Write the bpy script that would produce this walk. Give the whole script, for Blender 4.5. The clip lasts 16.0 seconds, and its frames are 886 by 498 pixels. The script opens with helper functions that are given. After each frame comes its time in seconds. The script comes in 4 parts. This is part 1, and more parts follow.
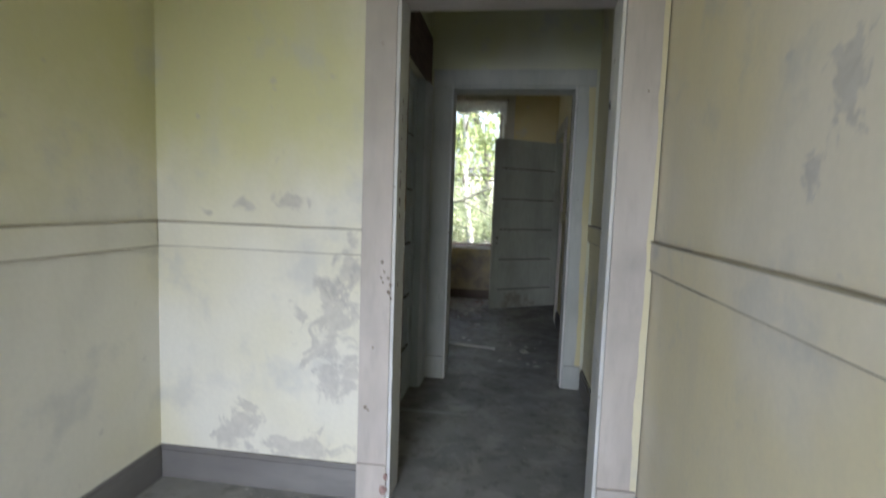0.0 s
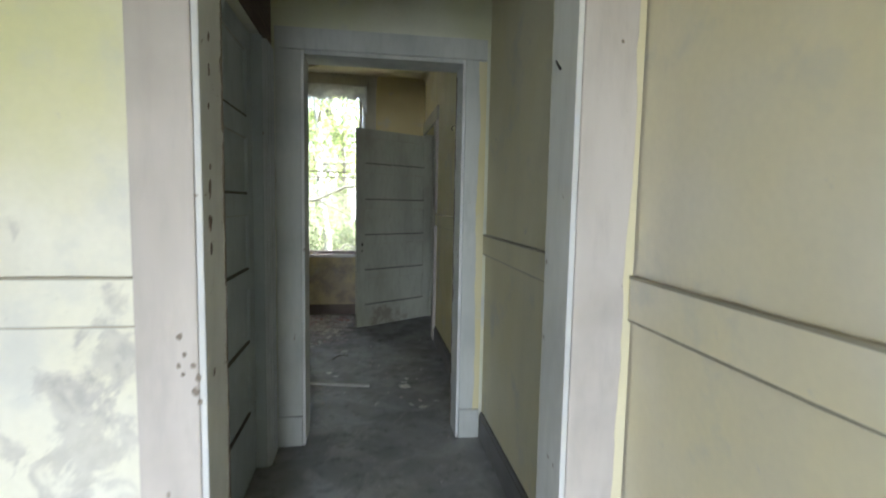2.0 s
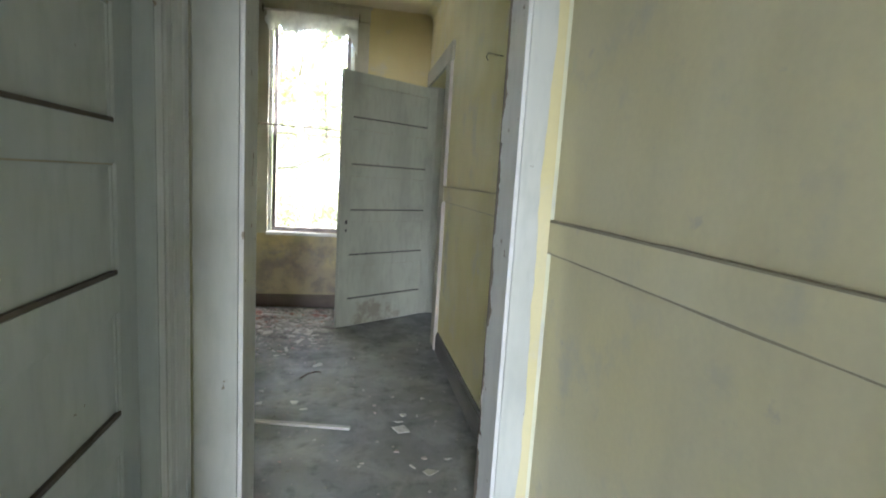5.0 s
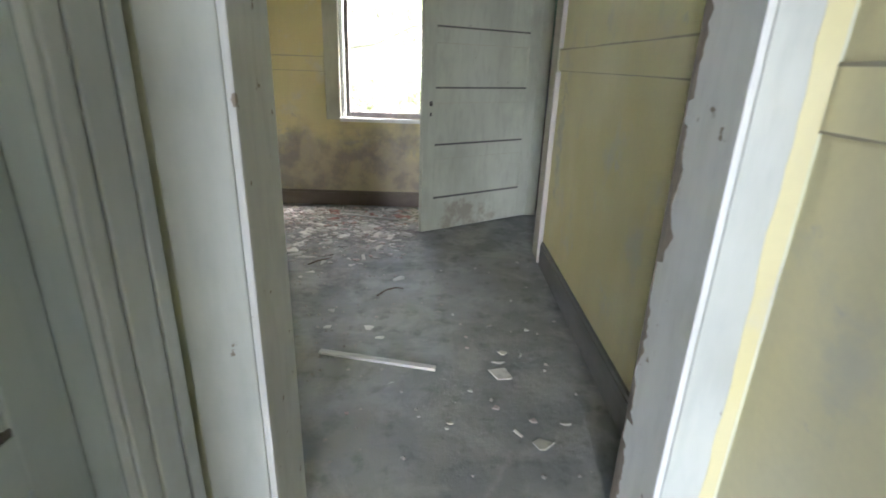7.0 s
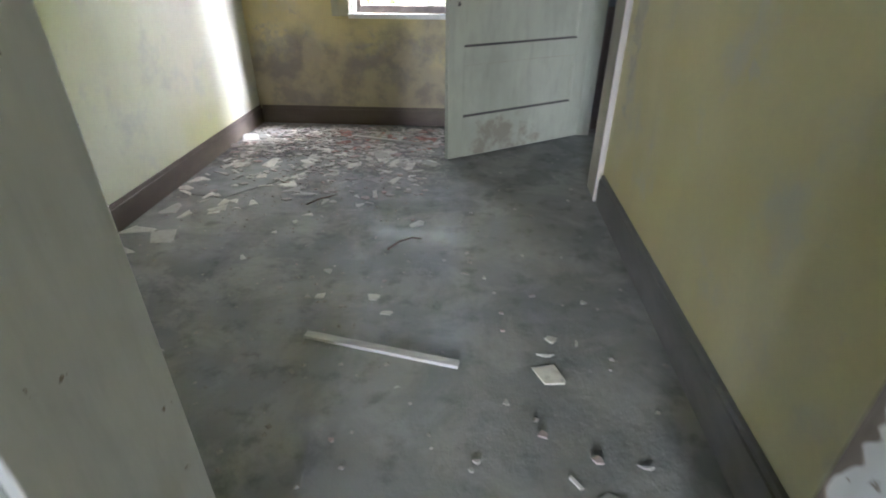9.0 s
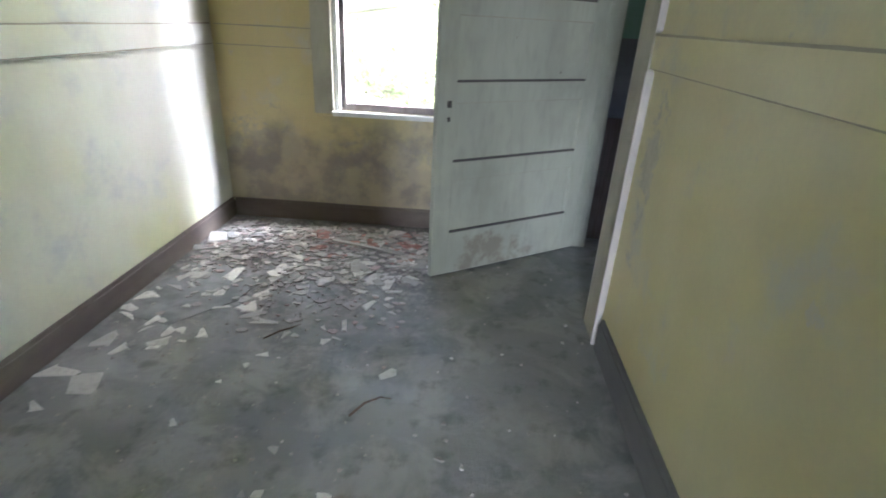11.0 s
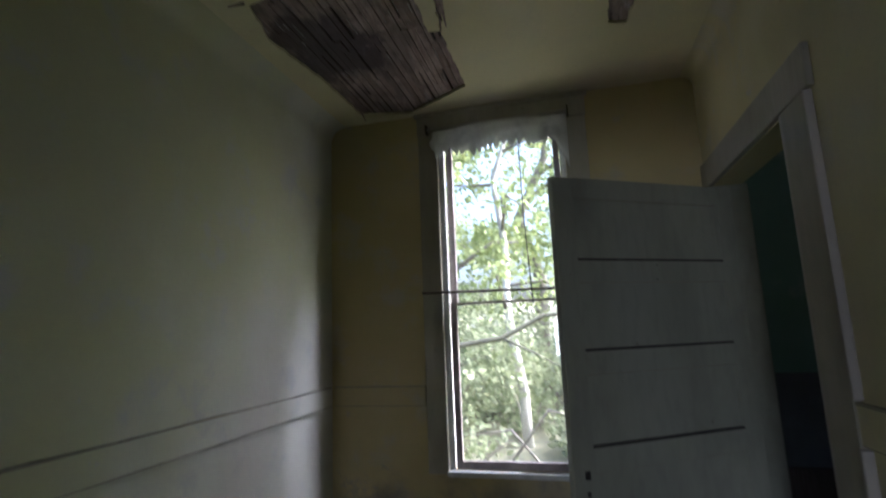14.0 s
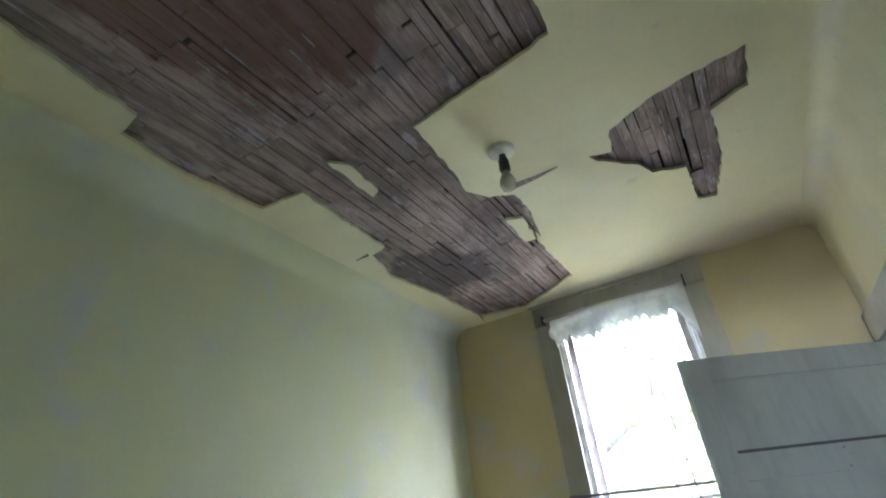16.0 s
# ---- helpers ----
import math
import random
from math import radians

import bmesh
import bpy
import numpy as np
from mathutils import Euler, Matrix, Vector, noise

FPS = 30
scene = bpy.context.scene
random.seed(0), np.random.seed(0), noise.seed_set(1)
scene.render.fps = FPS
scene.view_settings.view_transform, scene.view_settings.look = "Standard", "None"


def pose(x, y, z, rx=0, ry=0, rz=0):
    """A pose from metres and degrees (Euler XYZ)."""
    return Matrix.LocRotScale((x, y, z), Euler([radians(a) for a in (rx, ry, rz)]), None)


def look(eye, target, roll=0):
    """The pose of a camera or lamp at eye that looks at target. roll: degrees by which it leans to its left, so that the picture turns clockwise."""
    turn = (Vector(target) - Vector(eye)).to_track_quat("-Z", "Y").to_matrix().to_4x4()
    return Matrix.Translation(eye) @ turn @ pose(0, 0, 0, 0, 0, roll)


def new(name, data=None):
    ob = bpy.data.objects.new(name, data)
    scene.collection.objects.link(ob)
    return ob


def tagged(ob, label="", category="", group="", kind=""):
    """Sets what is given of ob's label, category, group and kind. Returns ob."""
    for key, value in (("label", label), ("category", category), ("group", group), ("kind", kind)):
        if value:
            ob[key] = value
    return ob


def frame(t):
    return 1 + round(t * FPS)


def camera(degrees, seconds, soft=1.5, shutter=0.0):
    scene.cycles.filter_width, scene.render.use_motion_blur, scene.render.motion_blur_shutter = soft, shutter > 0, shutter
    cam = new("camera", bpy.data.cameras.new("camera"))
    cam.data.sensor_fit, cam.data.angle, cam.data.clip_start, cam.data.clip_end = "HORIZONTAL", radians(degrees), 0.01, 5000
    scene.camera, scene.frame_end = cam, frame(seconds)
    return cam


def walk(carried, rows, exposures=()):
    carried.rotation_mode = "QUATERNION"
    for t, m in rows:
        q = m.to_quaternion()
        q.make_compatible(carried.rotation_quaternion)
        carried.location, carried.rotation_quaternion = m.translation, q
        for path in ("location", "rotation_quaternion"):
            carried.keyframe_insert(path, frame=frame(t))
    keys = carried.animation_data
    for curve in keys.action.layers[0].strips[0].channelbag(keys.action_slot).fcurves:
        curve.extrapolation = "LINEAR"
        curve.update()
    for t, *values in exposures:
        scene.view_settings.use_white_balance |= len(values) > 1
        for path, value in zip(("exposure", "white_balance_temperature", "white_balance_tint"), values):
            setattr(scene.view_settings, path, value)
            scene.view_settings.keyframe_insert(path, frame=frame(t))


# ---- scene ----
from functools import partial

from mathutils.geometry import delaunay_2d_cdt

cam = camera(83.1, 16.0, soft=1.8, shutter=0.5)
PATH = [
    (0, (0.214, 0.805, 1.301), (-0.054, 2.778, 1.121), 2.0),
    (0.5, (0.211, 0.992, 1.233), (0.042, 2.941, 0.818), 2.6),
    (1, (0.191, 1.19, 1.225), (0.169, 3.128, 0.73), 2.7),
    (1.5, (0.143, 1.447, 1.272), (0.282, 3.407, 0.9), 1.7),
    (2, (0.1, 1.659, 1.356), (0.397, 3.629, 1.175), 1.1),
    (2.5, (0.105, 1.892, 1.376), (0.419, 3.865, 1.272), 1.5),
    (3, (0.085, 2.082, 1.374), (0.424, 4.052, 1.328), 1.4),
    (3.2, (0.099, 2.168, 1.372), (0.438, 4.138, 1.384), 1.9),
    (5.3, (0.084, 2.883, 1.288), (0.445, 4.816, 0.932), 3.9),
    (5.5, (0.123, 2.924, 1.28), (0.421, 4.854, 0.859), 3.4),
    (6, (0.086, 3.163, 1.206), (0.302, 5.059, 0.619), 3.3),
    (6.5, (0.066, 3.361, 1.219), (0.202, 5.227, 0.519), 2.3),
    (7, (0.103, 3.555, 1.162), (0.130, 5.43, 0.466), 2.0),
    (7.5, (0.159, 3.733, 1.112), (0.092, 5.562, 0.306), 1.1),
    (8, (0.169, 3.859, 1.052), (0.141, 5.618, 0.099), 0.3),
    (8.2, (0.166, 3.927, 1.034), (0.175, 5.652, 0.021), 0.2),
    (10.3, (0.089, 4.477, 1.209), (-0.255, 6.215, 0.281), 0.8),
    (10.5, (0.09, 4.514, 1.25), (-0.192, 6.29, 0.373), 1.5),
    (11, (0.147, 4.622, 1.261), (0.07, 6.44, 0.43), 3.1),
    (11.5, (0.091, 4.775, 1.279), (0.082, 6.603, 0.467), 3.4),
    (12, (0.009, 4.864, 1.347), (-0.048, 6.757, 0.702), 2.3),
    (12.5, (-0.016, 4.875, 1.442), (-0.126, 6.831, 1.038), 0.7),
    (13, (-0.054, 4.84, 1.489), (-0.259, 6.821, 1.301), -0.2),
    (13.5, (0.053, 4.884, 1.499), (-0.35, 6.842, 1.536), -1.2),
    (14, (0.032, 4.875, 1.488), (-0.451, 6.789, 1.812), -2.3),
    (14.5, (0.117, 4.857, 1.554), (-0.52, 6.672, 2.101), -3.5),
    (15, (0.132, 4.811, 1.592), (-0.598, 6.519, 2.335), -4.4),
    (15.5, (0.139, 4.795, 1.602), (-0.647, 6.411, 2.479), -5.9),
    (16, (0.161, 4.777, 1.617), (-0.663, 6.31, 2.601), -6.8),
]
EXPOSURES = [(0, 3.2, 5400, 15), (1, 3.5, 5400, 15), (2, 3.85, 5400, 11), (3.2, 4.3, 5400, 11), (5.3, 5.1, 5450, 12), (6.5, 5.3, 5450, 13), (8, 5.3, 5500, 14), (10.5, 5.1, 5150, 13), (11.3, 5.3, 5200, 15),
             (12, 5.1, 5150, 15), (12.5, 4.5, 5150, 16), (13, 3.55, 5150, 18), (13.8, 2.8, 5100, 18), (14.5, 2.65, 5050, 16), (15, 3.6, 4900, 17), (16, 5.2, 4700, 17)]
walk(cam, [(t, look(eye, target, roll)) for t, eye, target, roll in PATH], EXPOSURES)


# ---- daylight ----
world = bpy.data.worlds.new("sky")
scene.world = world
world.use_nodes = True
wn = world.node_tree
sky = wn.nodes.new("ShaderNodeTexSky")
sky.sky_type, sky.sun_disc = "NISHITA", False
sky.sun_elevation, sky.sun_rotation = radians(43), radians(83)
sky.air_density, sky.dust_density, sky.ozone_density = 1.0, 9.0, 0.3
wn.links.new(sky.outputs[0], wn.nodes["Background"].inputs[0])
wn.nodes["Background"].inputs[1].default_value = 0.15
sun = new("sun", bpy.data.lights.new("sun", "SUN"))
sun.data.energy, sun.data.angle, sun.data.color = 1.6, radians(30), (1.0, 0.955, 0.93)
sun.matrix_world = look((11, 1.35, 10.5), (0, 0, 0))



def window_light(name, m, wide, high, watts, spread=180):
    """Area lamp for the sky light of an assumed, unseen window behind the walk."""
    ob = new(name, bpy.data.lights.new(name, "AREA"))
    ob.data.shape, ob.data.size, ob.data.size_y, ob.data.energy = "RECTANGLE", wide, high, watts
    ob.data.color = (1.0, 0.98, 0.96)
    ob.data.spread = radians(spread)
    ob.matrix_world = m


# set low, the south one narrow, so that the upper walls stay dim
window_light("south_window_light", look((-0.35, -1.88, 1.22), (-0.35, 0, 0.72)), 1.15, 0.95, 1.9, 58)
window_light("west_window_light", look((-1.33, -0.4, 1.25), (0, -0.4, 1.1)), 0.95, 1.0, 3.4)

# ---- materials ----


class Nodes:
    """Short hand for one material's node tree."""

    def __init__(self, name, rough=0.8, metal=0.0):
        self.mat = bpy.data.materials.new(name)
        self.mat.use_nodes = True
        self.tree = self.mat.node_tree
        self.bsdf = self.tree.nodes["Principled BSDF"]
        self.bsdf.inputs["Roughness"].default_value = rough
        self.bsdf.inputs["Metallic"].default_value = metal
        self.where = self.tree.nodes.new("ShaderNodeNewGeometry").outputs["Position"]

    def link(self, a, b):
        self.tree.links.new(a, b)

    def put(self, socket, value):
        if isinstance(value, bpy.types.NodeSocket):
            self.link(value, socket)
        else:
            socket.default_value = value

    def noise(self, scale, detail=4.0, rough=0.55, stretch=(1, 1, 1), shift=(0, 0, 0), warp=0.0):
        m = self.tree.nodes.new("ShaderNodeMapping")
        m.inputs["Scale"].default_value, m.inputs["Location"].default_value = stretch, shift
        self.link(self.where, m.inputs["Vector"])
        n = self.tree.nodes.new("ShaderNodeTexNoise")
        n.inputs["Scale"].default_value, n.inputs["Detail"].default_value = scale, detail
        n.inputs["Roughness"].default_value, n.inputs["Distortion"].default_value = rough, warp
        self.link(m.outputs[0], n.inputs["Vector"])
        return n.outputs[0]

    def ramp(self, value, low, high, a=0.0, b=1.0):
        r = self.tree.nodes.new("ShaderNodeMapRange")
        r.interpolation_type = "SMOOTHSTEP"
        self.put(r.inputs[0], value)
        for i, v in zip((1, 2, 3, 4), (low, high, a, b)):
            r.inputs[i].default_value = v
        return r.outputs[0]

    def sums(self, op, a, b):
        n = self.tree.nodes.new("ShaderNodeMath")
        n.operation = op
        self.put(n.inputs[0], a), self.put(n.inputs[1], b)
        return n.outputs[0]

    def mix(self, factor, a, b, kind="MIX"):
        n = self.tree.nodes.new("ShaderNodeMix")
        n.data_type, n.blend_type = "RGBA", kind
        self.put(n.inputs[0], factor)
        for socket, v in ((n.inputs[6], a), (n.inputs[7], b)):
            self.put(socket, (*v, 1.0) if isinstance(v, tuple) else v)
        return n.outputs[2]

    def axis(self, i):
        n = self.tree.nodes.new("ShaderNodeSeparateXYZ")
        self.link(self.where, n.inputs[0])
        return n.outputs[i]

    def blob(self, centre, radii):
        """1 at the centre, falling to 0 at the radii and below 0 outside."""
        n = self.tree.nodes.new("ShaderNodeMapping")
        n.vector_type = "TEXTURE"
        n.inputs["Location"].default_value, n.inputs["Scale"].default_value = centre, radii
        self.link(self.where, n.inputs["Vector"])
        d = self.tree.nodes.new("ShaderNodeVectorMath")
        d.operation = "LENGTH"
        self.link(n.outputs[0], d.inputs[0])
        return self.sums("SUBTRACT", 1.0, d.outputs["Value"])

    def done(self, colour, height=None, depth=0.003, rough=None):
        self.put(self.bsdf.inputs["Base Color"], (*colour, 1.0) if isinstance(colour, tuple) else colour)
        if rough is not None:
            self.put(self.bsdf.inputs["Roughness"], rough)
        if height is not None:
            b = self.tree.nodes.new("ShaderNodeBump")
            b.inputs["Distance"].default_value, b.inputs["Strength"].default_value = depth, 0.6
            self.link(height, b.inputs["Height"])
            self.link(b.outputs[0], self.bsdf.inputs["Normal"])
        return self.mat


def wall_paint(name, light, deep, bare, peel=(), damp=0.0, shift=0.0, chalk=0.45, tone=()):
    """Old oil paint on plaster: two hues in clouds, broad tone patches, streaks, grime spots and patches that have come
    off.
    """
    n = Nodes(name, 0.62)
    col = n.mix(n.ramp(n.noise(0.9, 3, shift=(shift, shift, 0)), 0.38, 0.62), light, deep)
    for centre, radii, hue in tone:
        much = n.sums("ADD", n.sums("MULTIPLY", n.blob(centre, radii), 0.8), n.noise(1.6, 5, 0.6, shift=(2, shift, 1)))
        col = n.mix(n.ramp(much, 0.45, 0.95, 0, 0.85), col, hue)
    col = n.mix(n.ramp(n.noise(5.0, 5, stretch=(1, 1, 0.35), shift=(0, shift, 1)), 0.45, 0.75, 0, 0.35), col, tuple(c * 0.8 for c in light))
    col = n.mix(n.ramp(n.noise(55.0, 3), 0.3, 0.7, 0, 0.06), col, (0.32, 0.30, 0.24))
    spots = n.ramp(n.noise(9.0, 6, 0.6, shift=(shift, 2, 3)), 0.66, 0.74, 0, 0.55)
    col = n.mix(spots, col, bare)
    col = n.mix(n.ramp(n.noise(3.4, 6, 0.62, shift=(shift, 5, 2)), 0.53, 0.70, 0, chalk), col, (0.47, 0.475, 0.45))
    rag = n.noise(10.0, 7, 0.62, shift=(3, 1, shift), warp=0.5)
    for centre, radii in peel:
        inside = n.sums("ADD", n.sums("MULTIPLY", n.blob(centre, radii), 0.30), rag)
        col = n.mix(n.ramp(inside, 0.60, 0.71, 0, 0.55), col, n.mix(n.ramp(n.noise(25, 4), 0.35, 0.65), bare, tuple(c * 0.75 for c in bare)))
    if damp:
        level = n.sums("ADD", n.sums("MULTIPLY", n.axis(2), -1.0 / damp), n.sums("MULTIPLY", n.noise(3.2, 6, 0.6), 1.5))
        col = n.mix(n.ramp(level, -0.3, 0.25, 0, 0.85), col, n.mix(n.ramp(n.noise(6, 5), 0.4, 0.6), (0.22, 0.195, 0.175), (0.38, 0.32, 0.22)))
    h = n.sums("ADD", n.noise(14, 5), n.sums("MULTIPLY", n.noise(120, 2), 0.25))
    return n.done(col, h, 0.0003, n.ramp(n.noise(4, 3), 0.3, 0.7, 0.62, 0.88))


def trim_paint(name, light, deep, under, chips=0.0, stretch=(1, 1, 0.25), stain=None):
    """Enamel on wood that has gone dull: brush streaks, hand grime and chips down to the wood."""
    n = Nodes(name, 0.74)
    col = n.mix(n.ramp(n.noise(3, 4, stretch=stretch), 0.35, 0.65), light, deep)
    col = n.mix(n.ramp(n.noise(30, 4, stretch=stretch), 0.4, 0.8, 0, 0.3), col, tuple(c * 0.7 for c in deep))
    col = n.mix(n.ramp(n.noise(1.7, 5, 0.6, shift=(4, 2, 1)), 0.45, 0.7, 0, 0.5), col, tuple(c * 0.72 for c in deep))
    flakes = n.ramp(n.noise(16, 6, 0.65), 0.70 - chips, 0.72 - chips)
    col = n.mix(flakes, col, under)
    if stain:
        mark = n.sums("ADD", n.sums("MULTIPLY", n.blob(*stain), 0.35), n.noise(9, 5, 0.6))
        col = n.mix(n.ramp(mark, 0.56, 0.74, 0, 0.7), col, (0.17, 0.14, 0.10))
    h = n.sums("SUBTRACT", n.noise(40, 3, stretch=stretch), n.sums("MULTIPLY", flakes, 0.6))
    return n.done(col, h, 0.002)


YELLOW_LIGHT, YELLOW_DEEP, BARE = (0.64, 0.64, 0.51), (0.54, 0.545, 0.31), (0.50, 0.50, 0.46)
# tone: the dimmer light high on these walls is put into olive patches
paint_cream = wall_paint("cream_wall_paint", (0.70, 0.68, 0.58), (0.67, 0.64, 0.47), (0.44, 0.415, 0.37),
                         peel=[((-0.53, 2.84, 0.72), (0.20, 0.5, 0.48)), ((-0.47, 2.84, 1.0), (0.12, 0.5, 0.20)), ((-0.97, 2.84, 0.25), (0.20, 0.5, 0.16)),
                               ((-0.66, 2.84, 0.20), (0.36, 0.5, 0.11)), ((-0.72, 2.84, 1.29), (0.11, 0.5, 0.06)), ((-0.93, 2.84, 1.27), (0.07, 0.5, 0.04)), ((-1.1, 2.84, 1.23), (0.06, 0.5, 0.03))], shift=1.0, tone=[((-0.95, 2.84, 2.0), (0.8, 0.6, 0.8), (0.55, 0.535, 0.26)), ((-1.36, 2.0, 2.1), (0.4, 1.6, 0.9), (0.55, 0.535, 0.28))])
paint_east = wall_paint("faded_cream_wall_paint", (0.70, 0.65, 0.53), (0.68, 0.61, 0.40), (0.46, 0.45, 0.44),
                        peel=[((0.77, 1.755, 1.53), (0.5, 0.07, 0.17)), ((0.77, 1.835, 1.365), (0.5, 0.055, 0.085))], shift=4.0)
# first tone: shade of the upper west wall, put into the colour as olive
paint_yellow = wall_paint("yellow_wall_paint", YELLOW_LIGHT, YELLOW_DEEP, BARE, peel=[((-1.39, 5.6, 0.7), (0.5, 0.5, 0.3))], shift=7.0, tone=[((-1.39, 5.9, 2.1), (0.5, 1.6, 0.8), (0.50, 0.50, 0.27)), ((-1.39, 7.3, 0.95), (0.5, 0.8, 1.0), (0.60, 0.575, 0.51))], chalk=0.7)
paint_hall = wall_paint("beige_wall_paint", (0.69, 0.645, 0.45), (0.67, 0.61, 0.37), (0.48, 0.46, 0.43), peel=[((0.77, 3.05, 0.7), (0.5, 0.2, 0.2))], shift=6.0)
paint_lemon = wall_paint("lemon_wall_paint", (0.64, 0.59, 0.36), (0.57, 0.51, 0.255), (0.46, 0.455, 0.43), peel=[((0.77, 6.35, 0.85), (0.5, 0.1, 0.35))], shift=9.0, chalk=0.5)
paint_ochre = wall_paint("ochre_wall_paint", (0.62, 0.53, 0.27), (0.54, 0.45, 0.22), (0.40, 0.38, 0.35), peel=[((-1.15, 7.71, 0.42), (0.35, 0.5, 0.35)), ((-0.35, 7.71, 0.42), (0.5, 0.5, 0.22))], damp=0.75, shift=2.0)
# tone: browner along the north edge, beside the window head
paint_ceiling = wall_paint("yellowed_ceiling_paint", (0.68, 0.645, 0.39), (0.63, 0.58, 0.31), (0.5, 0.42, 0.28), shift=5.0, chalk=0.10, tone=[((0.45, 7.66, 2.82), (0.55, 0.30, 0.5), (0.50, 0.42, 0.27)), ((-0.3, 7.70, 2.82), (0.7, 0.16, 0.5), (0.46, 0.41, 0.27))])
paint_teal = wall_paint("teal_wall_paint", (0.17, 0.28, 0.23), (0.13, 0.23, 0.19), (0.2, 0.2, 0.18), shift=3.0)
enamel_white = trim_paint("dull_white_enamel", (0.55, 0.505, 0.445), (0.43, 0.39, 0.335), (0.22, 0.18, 0.13))
enamel_chipped = trim_paint("chipped_white_enamel", (0.63, 0.63, 0.59), (0.54, 0.54, 0.50), (0.24, 0.20, 0.15), chips=0.05)
enamel_cool = trim_paint("cool_grey_enamel", (0.50, 0.51, 0.455), (0.42, 0.43, 0.38), (0.22, 0.18, 0.13))
enamel_beige = trim_paint("dirty_beige_enamel", (0.46, 0.43, 0.34), (0.38, 0.35, 0.27), (0.22, 0.18, 0.13))
grime = trim_paint("dark_grime", (0.39, 0.355, 0.255), (0.28, 0.25, 0.185), (0.12, 0.10, 0.08), stretch=(0.6, 0.6, 1))
groove_black = trim_paint("black_groove_strip", (0.09, 0.08, 0.065), (0.06, 0.055, 0.05), (0.04, 0.03, 0.03))
enamel_green = trim_paint("grey_green_enamel", (0.39, 0.39, 0.30), (0.32, 0.32, 0.245), (0.16, 0.13, 0.10), stain=((0.30, 7.22, 0.10), (0.30, 0.3, 0.16)))
enamel_blue = trim_paint("blue_grey_enamel", (0.44, 0.48, 0.48), (0.38, 0.42, 0.42), (0.20, 0.16, 0.12))
enamel_pale = trim_paint("pale_blue_grey_enamel", (0.54, 0.565, 0.56), (0.47, 0.495, 0.49), (0.24, 0.20, 0.16))
slate_paint = trim_paint("slate_blue_paint", (0.15, 0.16, 0.18), (0.10, 0.105, 0.12), (0.08, 0.07, 0.06))
base_paint = trim_paint("dark_baseboard_paint", (0.175, 0.14, 0.11), (0.11, 0.085, 0.07), (0.10, 0.07, 0.05), stretch=(0.3, 0.3, 1))
base_grey = trim_paint("grey_baseboard_paint", (0.22, 0.212, 0.195), (0.16, 0.152, 0.14), (0.12, 0.1, 0.08), stretch=(0.3, 0.3, 1))


def raw_wood(name, light, deep, rough=0.85, stretch=(1, 0.06, 1), islands=True):
    n = Nodes(name, rough)
    grain = n.noise(90, 4, 0.6, stretch=stretch)
    col = n.mix(n.ramp(grain, 0.3, 0.7), deep, light)
    if islands:
        geo = n.tree.nodes.new("ShaderNodeNewGeometry")
        one = geo.outputs["Random Per Island"]
        two = n.sums("FRACT", n.sums("MULTIPLY", one, 17.3), 0.0)
        col = n.mix(n.ramp(one, 0, 1, 0, 0.75), col, tuple(c * 0.36 for c in deep))
        col = n.mix(n.ramp(two, 0.5, 1.0, 0, 0.6), col, (light[0] * 1.1, light[1] * 0.85, light[2] * 0.72))
    col = n.mix(n.ramp(n.noise(2.2, 4), 0.45, 0.65, 0, 0.6), col, tuple(c * 0.55 for c in deep))
    return n.done(col, grain, 0.002)


def lath_material():
    """Old sawn laths: grey-brown, blotched by damp, smeared with plaster lime, dark red where rain came in."""
    n = Nodes("weathered_lath", 0.88)
    grain = n.noise(70, 5, 0.65, stretch=(1, 0.09, 1))
    col = n.mix(n.ramp(grain, 0.3, 0.7), (0.215, 0.155, 0.12), (0.41, 0.33, 0.275))
    geo = n.tree.nodes.new("ShaderNodeNewGeometry")
    one = geo.outputs["Random Per Island"]
    two = n.sums("FRACT", n.sums("MULTIPLY", one, 17.3), 0.0)
    col = n.mix(n.ramp(one, 0.35, 1, 0, 0.55), col, (0.12, 0.08, 0.06))
    col = n.mix(n.ramp(two, 0.7, 1.0, 0, 0.5), col, (0.42, 0.33, 0.265))
    col = n.mix(n.ramp(n.noise(2.4, 5, 0.6, warp=0.4), 0.44, 0.62, 0, 0.62), col, (0.13, 0.10, 0.085))
    col = n.mix(n.ramp(n.noise(7, 6, 0.65, stretch=(1, 0.5, 1), warp=0.5), 0.50, 0.66, 0, 0.55), col, (0.10, 0.08, 0.07))
    col = n.mix(n.ramp(n.noise(9, 6, 0.7, stretch=(1, 0.35, 1), warp=0.3), 0.60, 0.68, 0, 0.5), col, (0.47, 0.45, 0.43))
    col = n.mix(n.ramp(n.noise(28, 5, 0.65, stretch=(1, 0.4, 1)), 0.54, 0.68, 0, 0.6), col, (0.085, 0.065, 0.055))
    damp = n.sums("ADD", n.sums("MULTIPLY", n.blob((-1.0, 6.88, 2.84), (0.36, 0.42, 1.0)), 0.5), n.noise(6, 5, 0.6, stretch=(1, 0.6, 1)))
    col = n.mix(n.ramp(damp, 0.60, 0.74, 0, 0.8), col, (0.06, 0.048, 0.042))
    wet = n.sums("ADD", n.sums("MULTIPLY", n.blob((-0.42, 5.26, 2.84), (0.62, 0.46, 1.0)), 0.42), n.noise(2.6, 5, 0.6, stretch=(1, 0.6, 1)))
    col = n.mix(n.ramp(wet, 0.56, 0.66, 0, 0.70), col, n.mix(grain, (0.20, 0.085, 0.05), (0.06, 0.026, 0.018)))
